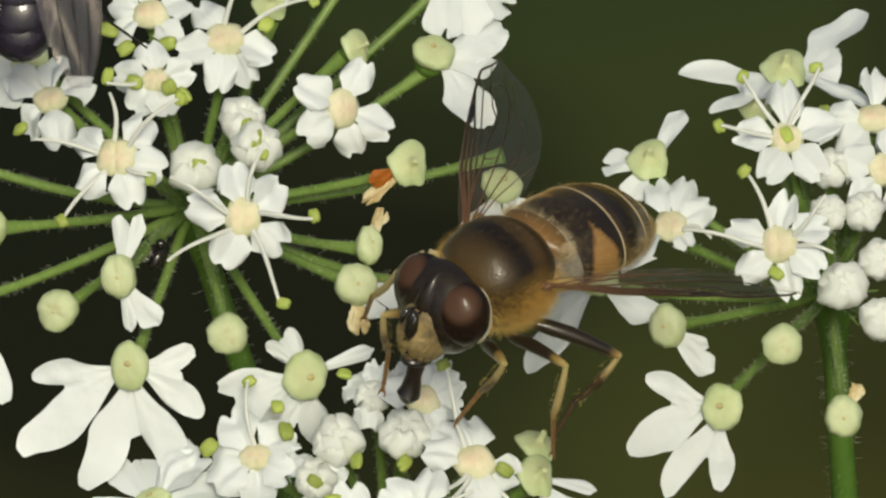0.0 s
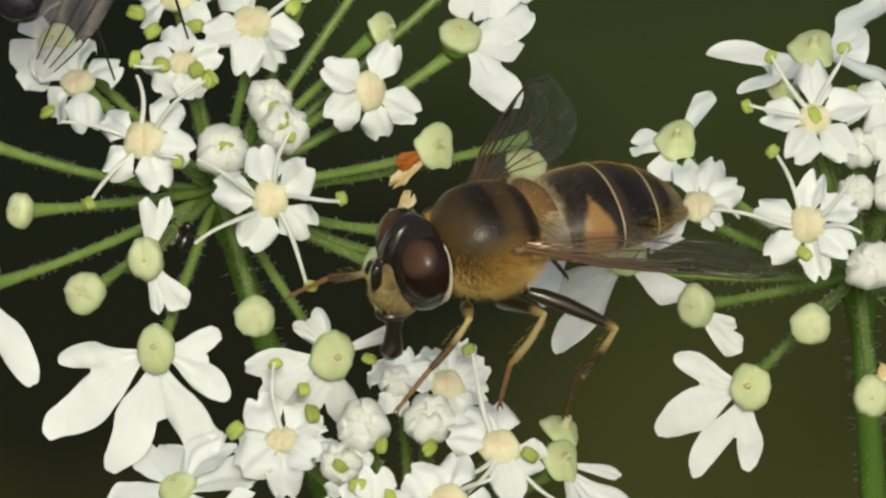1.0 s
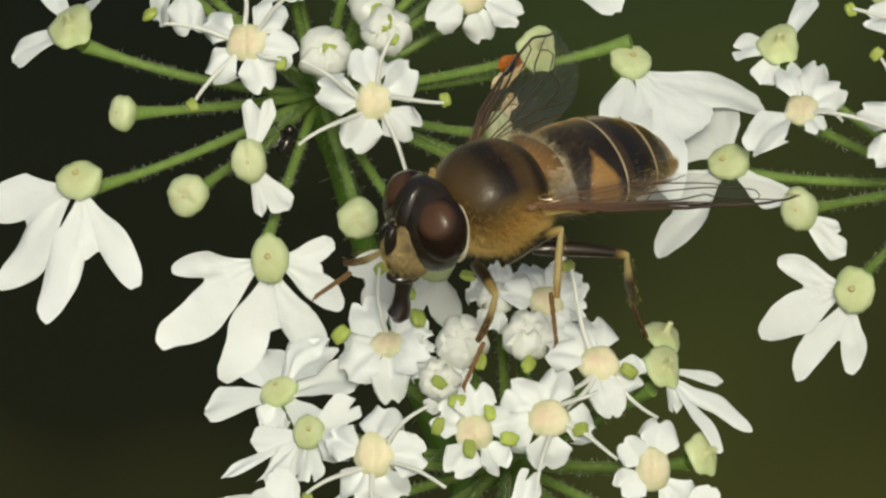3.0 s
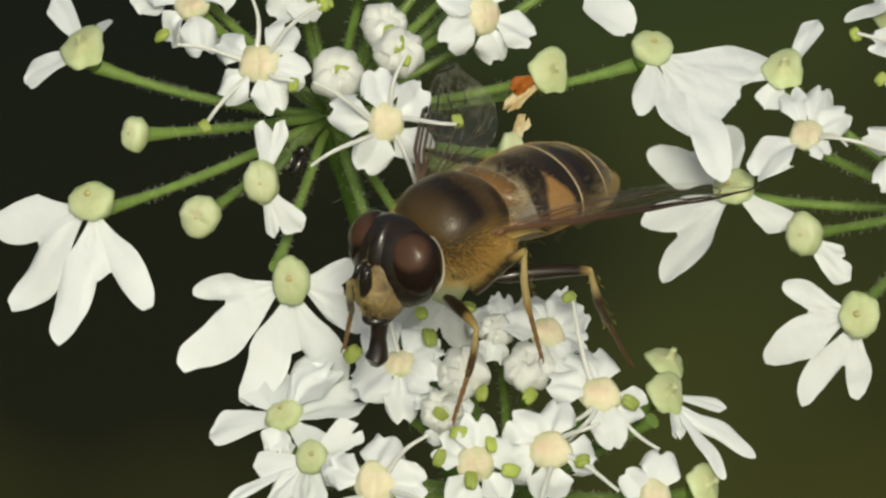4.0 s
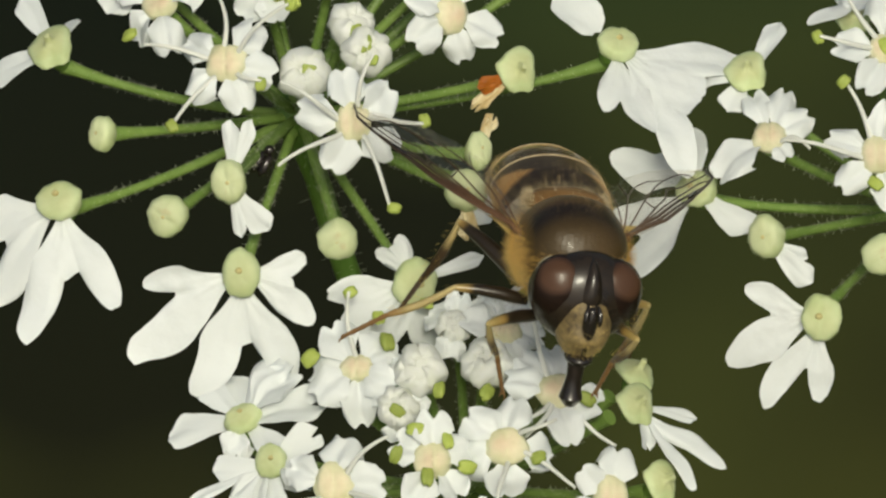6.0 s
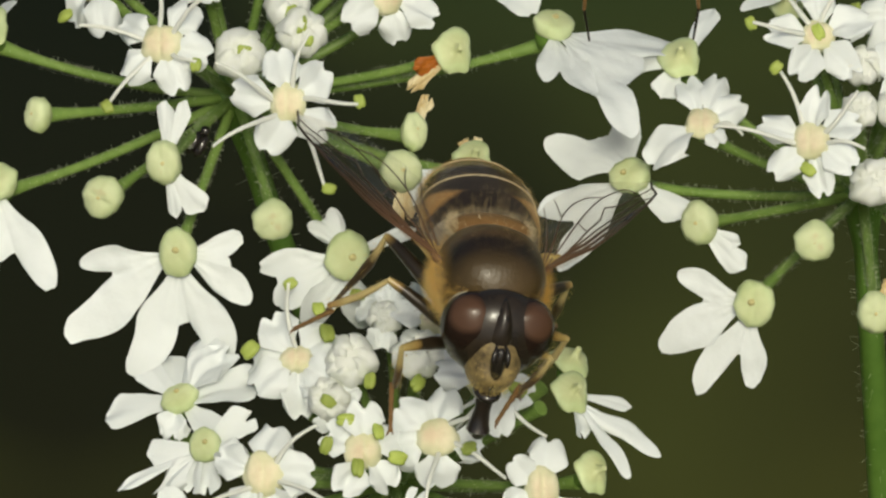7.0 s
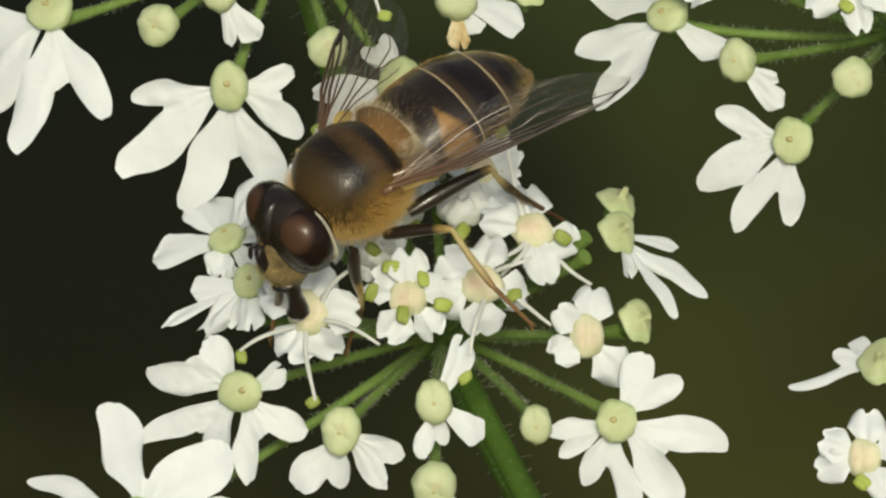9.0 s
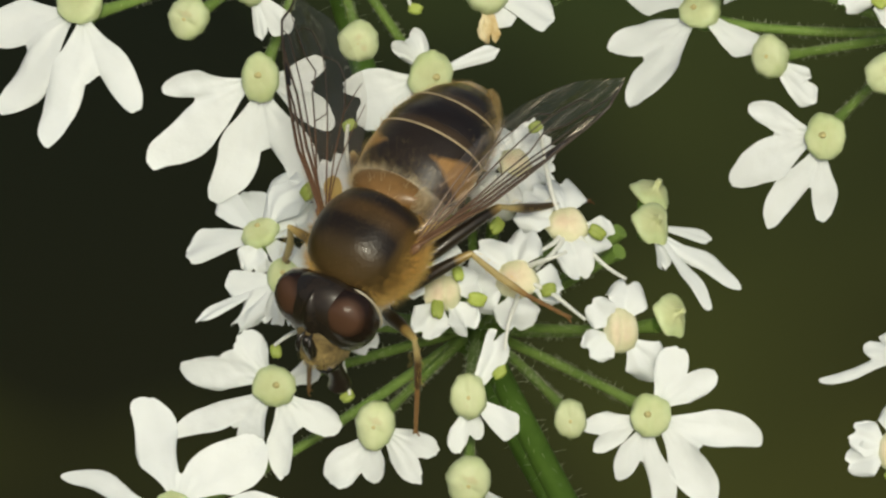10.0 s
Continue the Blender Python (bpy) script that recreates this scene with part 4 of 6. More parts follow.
def tergite_material():
    """Dark brown plate with an orange wedge at each side, towards its front."""
    m = material("tergite_wedge", (0.014, 0.010, 0.008), (0.024, 0.017, 0.012), scale=1100, rough=0.34, bump=0.2, bump_scale=9000, coat=0.1, spec=0.4, sheen=0.42)
    n, link = m.node_tree.nodes, m.node_tree.links.new
    where, split = n.new("ShaderNodeTexCoord"), n.new("ShaderNodeSeparateXYZ")
    link(where.outputs["Object"], split.inputs[0])
    side = n.new("ShaderNodeMath")
    side.operation = "ABSOLUTE"
    link(split.outputs[1], side.inputs[0])
    mid, off, slope = n.new("ShaderNodeMath"), n.new("ShaderNodeMath"), n.new("ShaderNodeMath")
    mid.inputs[1].default_value = 0.00115
    off.operation = "ABSOLUTE"
    slope.operation, slope.inputs[1].default_value = "MULTIPLY_ADD", -1.75
    link(split.outputs[0], mid.inputs[0]), link(mid.outputs[0], off.inputs[0])
    link(off.outputs[0], slope.inputs[0]), link(side.outputs[0], slope.inputs[2])
    edge = n.new("ShaderNodeMapRange")
    edge.inputs[1].default_value, edge.inputs[2].default_value = 0.00128, 0.00172
    ragged, blur = n.new("ShaderNodeMath"), n.new("ShaderNodeTexNoise")
    ragged.operation, ragged.inputs[1].default_value, blur.inputs["Scale"].default_value = "MULTIPLY_ADD", 0.0008, 1700
    link(where.outputs["Object"], blur.inputs["Vector"]), link(blur.outputs[0], ragged.inputs[0]), link(slope.outputs[0], ragged.inputs[2])
    link(ragged.outputs[0], edge.inputs[0])
    mix = n.new("ShaderNodeMix")
    mix.data_type = "RGBA"
    bsdf = n["Principled BSDF"]
    link(edge.outputs[0], mix.inputs[0])
    link(bsdf.inputs["Base Color"].links[0].from_socket, mix.inputs[6])
    mix.inputs[7].default_value = (0.30, 0.165, 0.056, 1)
    link(mix.outputs[2], bsdf.inputs["Base Color"])
    return m


def membrane_material(name, root_low, root_high, shine_low, depth=0.0009, stained=(0.42, 0.23, 0.12)):
    """Clear wing skin: mostly seen through, with a gloss of its own and a brown stain near the root."""
    m = bpy.data.materials.new(name)
    m.use_nodes = True
    n, link = m.node_tree.nodes, m.node_tree.links.new
    clear, gloss, body = n.new("ShaderNodeBsdfTransparent"), n.new("ShaderNodeBsdfGlossy"), n.new("ShaderNodeBsdfDiffuse")
    clear.inputs[0].default_value = (0.985, 0.98, 0.97, 1)
    gloss.inputs[0].default_value, gloss.inputs["Roughness"].default_value = (1.0, 0.93, 0.85, 1), 0.15
    where, split = n.new("ShaderNodeTexCoord"), n.new("ShaderNodeSeparateXYZ")
    link(where.outputs["Object"], split.inputs[0])
    root = n.new("ShaderNodeMapRange")
    root.inputs[1].default_value, root.inputs[2].default_value = 0.0055, 0.0005
    root.inputs[3].default_value, root.inputs[4].default_value = root_low, root_high
    link(split.outputs[0], root.inputs[0])
    hue, where_brown = n.new("ShaderNodeMix"), n.new("ShaderNodeMapRange")
    hue.data_type, hue.inputs[6].default_value, hue.inputs[7].default_value = "RGBA", (0.62, 0.58, 0.55, 1), (*stained, 1)
    where_brown.inputs[1].default_value, where_brown.inputs[2].default_value = 0.0050, 0.0015
    link(split.outputs[0], where_brown.inputs[0]), link(where_brown.outputs[0], hue.inputs[0]), link(hue.outputs[2], body.inputs[0])
    stain, shine = n.new("ShaderNodeMixShader"), n.new("ShaderNodeMixShader")
    link(root.outputs[0], stain.inputs[0]), link(clear.outputs[0], stain.inputs[1]), link(body.outputs[0], stain.inputs[2])
    face, wave, relief = n.new("ShaderNodeLayerWeight"), n.new("ShaderNodeTexNoise"), n.new("ShaderNodeBump")
    wave.inputs["Scale"].default_value, relief.inputs["Strength"].default_value, relief.inputs["Distance"].default_value = 1100, 1.0, depth
    pleat = n.new("ShaderNodeVectorMath")
    pleat.operation, pleat.inputs[1].default_value = "MULTIPLY", (0.2, 1.3, 1)
    link(where.outputs["Object"], pleat.inputs[0]), link(pleat.outputs[0], wave.inputs["Vector"]), link(wave.outputs[0], relief.inputs["Height"])
    link(relief.outputs[0], gloss.inputs["Normal"])
    power, scaled = n.new("ShaderNodeMath"), n.new("ShaderNodeMath")
    power.operation, power.inputs[1].default_value = "POWER", 4
    scaled.operation, scaled.inputs[1].default_value, scaled.inputs[2].default_value = "MULTIPLY_ADD", 0.10, shine_low
    link(face.outputs["Facing"], power.inputs[0]), link(power.outputs[0], scaled.inputs[0])
    link(scaled.outputs[0], shine.inputs[0]), link(stain.outputs[0], shine.inputs[1]), link(gloss.outputs[0], shine.inputs[2])
    link(shine.outputs[0], n["Material Output"].inputs[0])
    return m


def stain_thorax(m):
    """Amber margin at the sides and the rear of the dark back."""
    n, link = m.node_tree.nodes, m.node_tree.links.new
    where, split, side, rear, far = (n.new(k) for k in ("ShaderNodeTexCoord", "ShaderNodeSeparateXYZ", "ShaderNodeMath", "ShaderNodeMapRange", "ShaderNodeMapRange"))
    link(where.outputs["Object"], split.inputs[0])
    side.operation = "ABSOLUTE"
    link(split.outputs[1], side.inputs[0]), link(side.outputs[0], far.inputs[0]), link(split.outputs[0], rear.inputs[0])
    far.inputs[1].default_value, far.inputs[2].default_value = 0.00172, 0.00225
    rear.inputs[1].default_value, rear.inputs[2].default_value = -0.00135, -0.00185
    both, mix = n.new("ShaderNodeMath"), n.new("ShaderNodeMix")
    both.operation, mix.data_type = "MAXIMUM", "RGBA"
    link(far.outputs[0], both.inputs[0]), link(rear.outputs[0], both.inputs[1]), link(both.outputs[0], mix.inputs[0])
    bsdf = n["Principled BSDF"]
    link(bsdf.inputs["Base Color"].links[0].from_socket, mix.inputs[6])
    mix.inputs[7].default_value = (0.20, 0.122, 0.036, 1)
    link(mix.outputs[2], bsdf.inputs["Base Color"])


stain_thorax(THORAX)
EYES = {side: eye_material(side) for side in (1, -1)}
WEDGE, MEMBRANE = tergite_material(), membrane_material("wing_membrane", 0.007, 0.05, 0.048)
GREY_MEMBRANE = membrane_material("grey_membrane", 0.06, 0.08, 0.025, 0.0001, (0.30, 0.28, 0.34))
TERGITE = material("tergite", (0.013, 0.009, 0.007), (0.024, 0.017, 0.012), scale=1100, rough=0.27, bump=0.2, bump_scale=9000, coat=0.15, spec=0.5, sheen=0.3,
                   ramp=(-1.5, 0.0, [(0.0, (0.024, 0.016, 0.010)), (0.2, (0.010, 0.007, 0.006)), (0.65, (0.012, 0.008, 0.007)), (0.85, (0.045, 0.028, 0.015)), (1.0, (0.06, 0.038, 0.02))]))
GREY_PLATE = material("grey_plate", (0.30, 0.27, 0.21), (0.14, 0.12, 0.09), scale=1500, rough=0.6, bump=0.4)
fly = new("hoverfly")
fly.empty_display_size = 0.004
tagged(fly, "brown hoverfly with golden fur feeding on the white florets", "hoverfly")
FUZZ = random.Random(11)

# thorax


def boxy(p, power=0.86):
    """A ball pulled towards a rounded block."""
    return Vector([math.copysign(abs(c) ** power, c) for c in p]) * (1 + 0.03 * noise.noise(p * 2))


def deep_chest(p):
    """The block of the thorax, shallower below the wings."""
    q = boxy(p)
    return Vector((q.x, q.y, q.z * (UNDER if q.z < 0 else 1)))


UNDER = 0.84
thorax = part("thorax", blob((2.16, 2.10, 2.12), 26, 40, deep_chest), THORAX, fly, at=Matrix.Translation((1.3, 0, 0.34)))


def coat(owner, size, count, length, keep, mat, label, back=0.55, centre=(0, 0, 0), thick=0.012):
    """Fur on an ellipsoid, swept backwards, where keep(direction) allows."""
    roots = []
    while len(roots) < count:
        d = Vector((FUZZ.gauss(0, 1), FUZZ.gauss(0, 1), FUZZ.gauss(0, 1))).normalized()
        if FUZZ.random() > keep(d):
            continue
        a = Vector(centre) + Vector((d.x * size[0], d.y * size[1], d.z * size[2])) * 0.985
        if owner is thorax and a.z < 0:
            a.z *= UNDER
        out = (d + Vector((-back, 0, 0)) + Vector((FUZZ.gauss(0, 0.25), FUZZ.gauss(0, 0.25), FUZZ.gauss(0, 0.25)))).normalized()
        roots.append((a, a + out * length * FUZZ.uniform(0.5, 1.15)))
    return bristles(roots, mat, "fur", owner, label, thick)


def rim_of_back(d):
    top = max(0.0, d.z)
    ring = abs(d.y) * 1.15 + max(0, abs(d.x) - 0.55) * 1.9
    return min(1, max(0.0, ring - 1.6 * top - 0.34) * 1.8)


coat(thorax, (2.20, 2.13, 2.15), 7500, 0.56, rim_of_back, FUR, "golden-brown fur round the thorax", thick=0.0045)
coat(thorax, (2.20, 2.14, 2.17), 2200, 0.18, lambda d: 0.8 if d.z > 0.15 else 0.0, SILK, "fine silky brown-gold fur on the back", 0.25, thick=0.0032)
coat(thorax, (2.22, 2.18, 2.15), 3000, 0.62, lambda d: 1.0 if d.z < -0.12 and abs(d.y) > 0.3 else 0.0, PALE_FUR, "pale yellow fur on the flanks", thick=0.006)
scutellum = part("scutellum", blob((0.82, 1.62, 0.60), 16, 30, lambda p: Vector((p.x * (1 - 0.25 * p.y * p.y), p.y, p.z))), SCUTELLUM, fly, "amber shield behind the thorax", Matrix.Translation((-0.70, 0, 1.42)) @ Matrix.Rotation(-0.22, 4, "Y"))
coat(scutellum, (0.82, 1.62, 0.60), 1500, 0.42, lambda d: (1.0 if d.x < -0.45 or abs(d.y) > 0.8 else 0.03) if -0.6 < d.z else 0, FRINGE, "pale fringe of fur", 0.8, thick=0.006)

# abdomen: four plates and a tip, each with a pale hind rim
ABDOMEN = [(-0.45, 1.75, 1.05, 0.0), (-1.3, 2.15, 1.42, 0.05), (-2.3, 2.28, 1.60, 0.10), (-3.4, 2.28, 1.62, 0.10), (-4.3, 2.15, 1.54, 0.06),
           (-5.15, 1.86, 1.38, -0.06), (-5.9, 1.46, 1.10, -0.20), (-6.5, 0.98, 0.78, -0.36), (-6.85, 0.60, 0.46, -0.50), (-7.0, 0.30, 0.24, -0.54)]


def girth(x):
    for (a, *p), (b, *q) in zip(ABDOMEN, ABDOMEN[1:]):
        if a >= x >= b:
            k = (a - x) / (a - b)
            return [u + (v - u) * k for u, v in zip(p, q)]
    return ABDOMEN[-1][1:] if x < -1 else ABDOMEN[0][1:]


def hoop(bm, x, grow, front, sides=36):
    w, h, z = girth(x)
    h, z = h * 1.03, z + 0.28
    return [bm.verts.new((x - front, (w + grow) * math.cos(2 * math.pi * k / sides), z + (h + grow) * math.sin(2 * math.pi * k / sides) * (1 if k < sides / 2 else 0.75))) for k in range(sides)]


for start, stop, mat, name in ((-0.45, -1.3, GREY_PLATE, "tergite"), (-1.3, -3.5, WEDGE, "tergite"), (-3.5, -5.15, TERGITE, "tergite"), (-5.15, -6.5, TERGITE, "tergite"), (-6.5, -7.0, TERGITE, "tergite")):
    bm = bmesh.new()
    steps = 9
    rings = []
    for k in range(steps + 1):
        x = start + (stop - start) * k / steps
        rings.append(hoop(bm, x, 0.035 * math.sin(math.pi * k / steps) - 0.01, start))
    skin(bm, rings)
    plate = part(name, bm, mat, fly, "dark plate with orange side wedges" if mat is WEDGE else "", Matrix.Translation((start, 0, 0)))
    if -6 < stop < -1.5:
        bm = bmesh.new()
        skin(bm, [hoop(bm, stop + 0.05, 0.005, start), hoop(bm, stop + 0.03, 0.026, start), hoop(bm, stop - 0.02, 0.028, start), hoop(bm, stop - 0.04, 0.0, start)])
        part("rim", bm, RIM, plate, "pale narrow hind rim")
    roots = []
    front = start > -2
    for k in range(700 if front else 1300):
        x = start + (stop - start) * (FUZZ.random() ** 2 * 0.6 if front and k % 3 else FUZZ.random())
        w, h, z = girth(x)
        a = FUZZ.uniform(0.1, math.pi - 0.1) if front and k % 3 else FUZZ.choice((0, math.pi)) + FUZZ.gauss(0, 0.25)
        p = Vector((x - start, w * math.cos(a), z + 0.28 + 1.03 * h * math.sin(a)))
        out = Vector((-0.7, math.cos(a) + FUZZ.gauss(0, 0.2), math.sin(a) + FUZZ.gauss(0, 0.2))).normalized()
        roots.append((p, p + out * (0.34 if front else 0.28) * FUZZ.uniform(0.5, 1.1)))
    bristles(roots, GREY_FUR, "fur", plate, "", 0.003)

# head
head = part("head", blob((1.37, 2.0, 1.79), 22, 32, lambda p: Vector((p.x * (0.70 if p.x < 0 else 1.0), p.y, p.z + (0.06 if p.z > 0 else 0) * p.z))), HEAD, fly, "shiny black head capsule", Matrix.Translation((4.15, 0, 0.02)))
for side in (1, -1):
    bm = blob((1.02, 1.18, 1.34), 26, 40, lambda p: boxy(p, 0.96))
    part("eye", bm, EYES[side], head, "large dark brown compound eye", Matrix.Translation((0.13, 0.98 * side, 0.34)) @ Matrix.Rotation(0.12 * side, 4, "Z"))
for side in (1, -1):
    part("eye_rim", blob((0.26, 0.82, 1.26), 14, 24), POLLEN_RIM, head, "pale dusted rim behind the eye", Matrix.Translation((-0.44, 1.24 * side, 0.16)))
part("face", blob((1.04, 1.08, 1.48), 18, 26, lambda p: Vector((p.x * (1 + 0.20 * math.exp(-((p.z + 0.25) / 0.22) ** 2) - 0.10 * math.exp(-((p.z - 0.2) / 0.2) ** 2)), p.y * (1 + 0.05 * noise.noise(p * 4)), p.z))), FACE, head, "yellow-dusted face", Matrix.Translation((0.70, 0, -0.66)))
part("mouth_edge", blob((0.74, 0.56, 0.30), 10, 16), BLACK, head, "black shiny edge of the mouth", Matrix.Translation((0.92, 0, -2.0)))
part("face_stripe", blob((0.34, 0.27, 1.12), 12, 16, lambda p: Vector((p.x, p.y * (1 + 0.35 * p.z), p.z))), BLACK, head, "black shiny middle stripe", Matrix.Translation((1.56, 0, -0.66)) @ Matrix.Rotation(0.1, 4, "Y"))
part("forehead", blob((0.78, 0.70, 1.16), 16, 24, lambda p: Vector((p.x, p.y * (0.78 - 0.40 * p.z), p.z))), HEAD, head, "black forehead between the eyes", Matrix.Translation((0.62, 0, 0.72)) @ Matrix.Rotation(-0.30, 4, "Y"))
for side in (1, -1):
    part("antenna", tube([(0, 0, 0), (0.25, 0.05 * side, 0.02), (0.40, 0.1 * side, -0.14), (0.50, 0.12 * side, -0.44), (0.52, 0.12 * side, -0.58)], [0.06, 0.07, 0.105, 0.095, 0.04], 10), BLACK, head, "",
         Matrix.Translation((1.46, 0.16 * side, 0.40)))
coat(head, (1.52, 0.98, 1.45), 600, 0.17, lambda d: 0.8 if d.x > 0.2 and d.z < 0.2 else 0, PALE_FUR, "short pale hairs on the face", -0.3, centre=(0.40, 0, -0.80), thick=0.005)
part("proboscis", tube([(0, 0, 0.4), (0.15, 0, -0.3), (0.22, 0, -1.1), (0.22, 0, -1.7), (0.3, 0, -2.0), (0.34, 0, -2.3)], [0.44, 0.38, 0.30, 0.38, 0.46, 0.22], 16), PROBOSCIS, head, "black extended proboscis", Matrix.Translation((0.7, 0, -1.75)))


# wings: x along the wing, leading edge on the minus side for the left one
def wing_outline(s, side):
    """Leading and trailing edge at s of the length."""
    lead = -0.15 - 0.42 * math.sin(math.pi * min(1, s * 0.95)) ** 0.7 * (1 - 0.3 * s)
    trail = 0.25 + 2.55 * math.sin(math.pi * min(1, (s + 0.06) * 0.92)) ** 0.75 * (0.75 + 0.25 * s)
    if s > 0.86:
        k = math.sqrt(max(0, 1 - ((s - 0.86) / 0.145) ** 2))
        mid = 0.55
        lead, trail = mid + (lead - mid) * k, mid + (trail - mid) * k
    return lead * side, trail * side


def build_wing(side):
    def skin_at(s, t):
        a, b = wing_outline(s, side)
        k = (t + 1) / 2
        return s * 10.2, a + (b - a) * k, 0.15 * math.sin(k * 11 + s * 2.5) * (1 - 0.5 * s) * math.sin(math.pi * k) - 0.25 * k * s + 0.05 * noise.noise(Vector((s * 8, k * 4, side)))
    bm = sheet(skin_at, 40, 12, 0.012)
    bmesh.ops.recalc_face_normals(bm, faces=bm.faces)
    ob = part("wing", bm, MEMBRANE, fly, "clear veined wing, brown at the root", Matrix.Translation((1.0, 2.15 * side, 1.0)))

    def vein(stops, thick):
        pts = []
        for (s0, t0), (s1, t1) in zip(stops, stops[1:]):
            for k in range(5):
                u = k / 5
                pts.append(skin_at(s0 + (s1 - s0) * u, t0 + (t1 - t0) * u))
        pts.append(skin_at(*stops[-1]))
        n = len(pts)
        part("vein", tube(pts, [thick * 0.72 * (1 - 0.5 * i / n) for i in range(n)], 6), VEIN, ob)
    vein([(0, -0.6), (0.3, -0.98), (0.6, -0.98), (0.9, -0.97), (0.985, -0.3)], 0.115)
    vein([(0, -0.5), (0.25, -0.84), (0.5, -0.88), (0.62, -0.97)], 0.095)
    vein([(0, -0.4), (0.3, -0.72), (0.55, -0.76), (0.78, -0.96)], 0.10)
    vein([(0.12, -0.5), (0.35, -0.58), (0.6, -0.62), (0.82, -0.72), (0.86, -0.94)], 0.055)
    vein([(0.2, -0.5), (0.40, -0.42), (0.55, -0.38), (0.64, -0.18), (0.73, -0.38), (0.88, -0.45), (0.97, -0.55)], 0.055)
    vein([(0.02, -0.2), (0.25, -0.15), (0.5, -0.02), (0.70, 0.12), (0.82, 0.10), (0.85, -0.2), (0.84, -0.44)], 0.05)
    vein([(0.02, -0.1), (0.22, 0.12), (0.42, 0.38), (0.58, 0.52), (0.66, 0.46), (0.70, 0.12)], 0.05)
    vein([(0.02, 0.0), (0.2, 0.35), (0.34, 0.62), (0.44, 0.95)], 0.045)
    vein([(0.42, -0.40), (0.44, -0.06)], 0.045)
    vein([(0.42, 0.38), (0.5, 0.7), (0.54, 0.92)], 0.04)
    part("stigma", tube([skin_at(0.60, -0.93), skin_at(0.66, -0.93), skin_at(0.70, -0.95)], [0.09, 0.10, 0.05], 8), BLACK, ob, "small dark wing spot")
    roots = part("wing_root", blob((0.30, 0.16, 0.14), 12, 16, lambda p: 1 + 0.6 * noise.noise(p * 4)), VEIN, ob, "amber hinge of the wing")
    return ob


wing_left, wing_right = build_wing(1), build_wing(-1)
for side in (1, -1):
    part("calypter", sheet(lambda s, t: (-1.25 * s, side * (0.35 + 0.62 * s) + 0.42 * t * math.sin(math.pi * (0.15 + 0.75 * s)), 0.25 * math.sin(math.pi * s)), 10, 8, 0.03), PALE_FUR, fly,
         "pale flap under the wing root", Matrix.Translation((0.35, 1.75 * side, 0.55)))

# legs
HIPS = dict(LF=(2.6, 1.1, -1.7), RF=(2.6, -1.1, -1.7), LM=(1.3, 1.3, -1.8), RM=(1.3, -1.3, -1.8), LH=(0, 1.2, -1.7), RH=(0, -1.2, -1.7))
LENGTHS = dict(F=(2.5, 2.4, 2.0), M=(2.8, 2.7, 2.2), H=(3.6, 3.1, 2.4))


def build_leg(name):
    one, two, three = LENGTHS[name[1]]
    fat = 0.30 if name[1] == "H" else 0.25
    pieces = []
    pts = [(one * s, 0, 0.12 * math.sin(math.pi * s)) for s in (0, 0.15, 0.4, 0.7, 0.9, 1.0)]
    femur = part("femur", tube(pts, [fat * k for k in (0.7, 1.0, 1.05, 0.85, 0.66, 0.5)], 12), FEMUR[name[1]], fly, "dark thigh with a yellow knee", Matrix.Translation(HIPS[name]))
    pts = [(two * s, 0, -0.12 * math.sin(math.pi * s)) for s in (-0.02, 0.2, 0.5, 0.8, 1.0)]
    tibia = part("tibia", tube(pts, [0.10, 0.125, 0.15 if name[1] != "H" else 0.20, 0.15, 0.115], 10), TIBIA[name[1]], fly, "yellow shin, dark towards its end", Matrix.Translation(HIPS[name]))
    bm = bmesh.new()
    for k in range(5):
        a, b = three * k / 5, three * (k + 1) / 5
        tube([(a - 0.02, 0, 0), (a + (b - a) * 0.5, 0, 0.01), (b, 0, 0)], [0.085 - 0.004 * k, 0.1 - 0.005 * k, 0.11 - 0.005 * k], 8, bm)
    for s in (1, -1):
        tube([(three - 0.05, 0.06 * s, 0), (three + 0.12, 0.12 * s, -0.03), (three + 0.2, 0.13 * s, -0.12)], [0.05, 0.035, 0.012], 6, bm)
    tarsus = part("tarsus", bm, DARK_TARSUS if name[1] == "H" else TARSUS, fly, "five-jointed dark foot" if name[1] == "H" else "five-jointed reddish brown foot", Matrix.Translation(HIPS[name]))
    for piece, length, r in ((femur, one, fat * 0.8), (tibia, two, 0.18)):
        roots = []
        for _ in range(60):
            a, s = FUZZ.uniform(0, 6.283), FUZZ.uniform(0.05, 0.95)
            p = Vector((length * s, r * math.cos(a), r * math.sin(a)))
            roots.append((p, p + Vector((0.16, 0.15 * math.cos(a), 0.15 * math.sin(a)))))
        bristles(roots, DARK_FUR if piece is femur else PALE_FUR, "bristles", piece, "", 0.006)
    return femur, tibia, tarsus


LEGS = {name: build_leg(name) for name in HIPS}


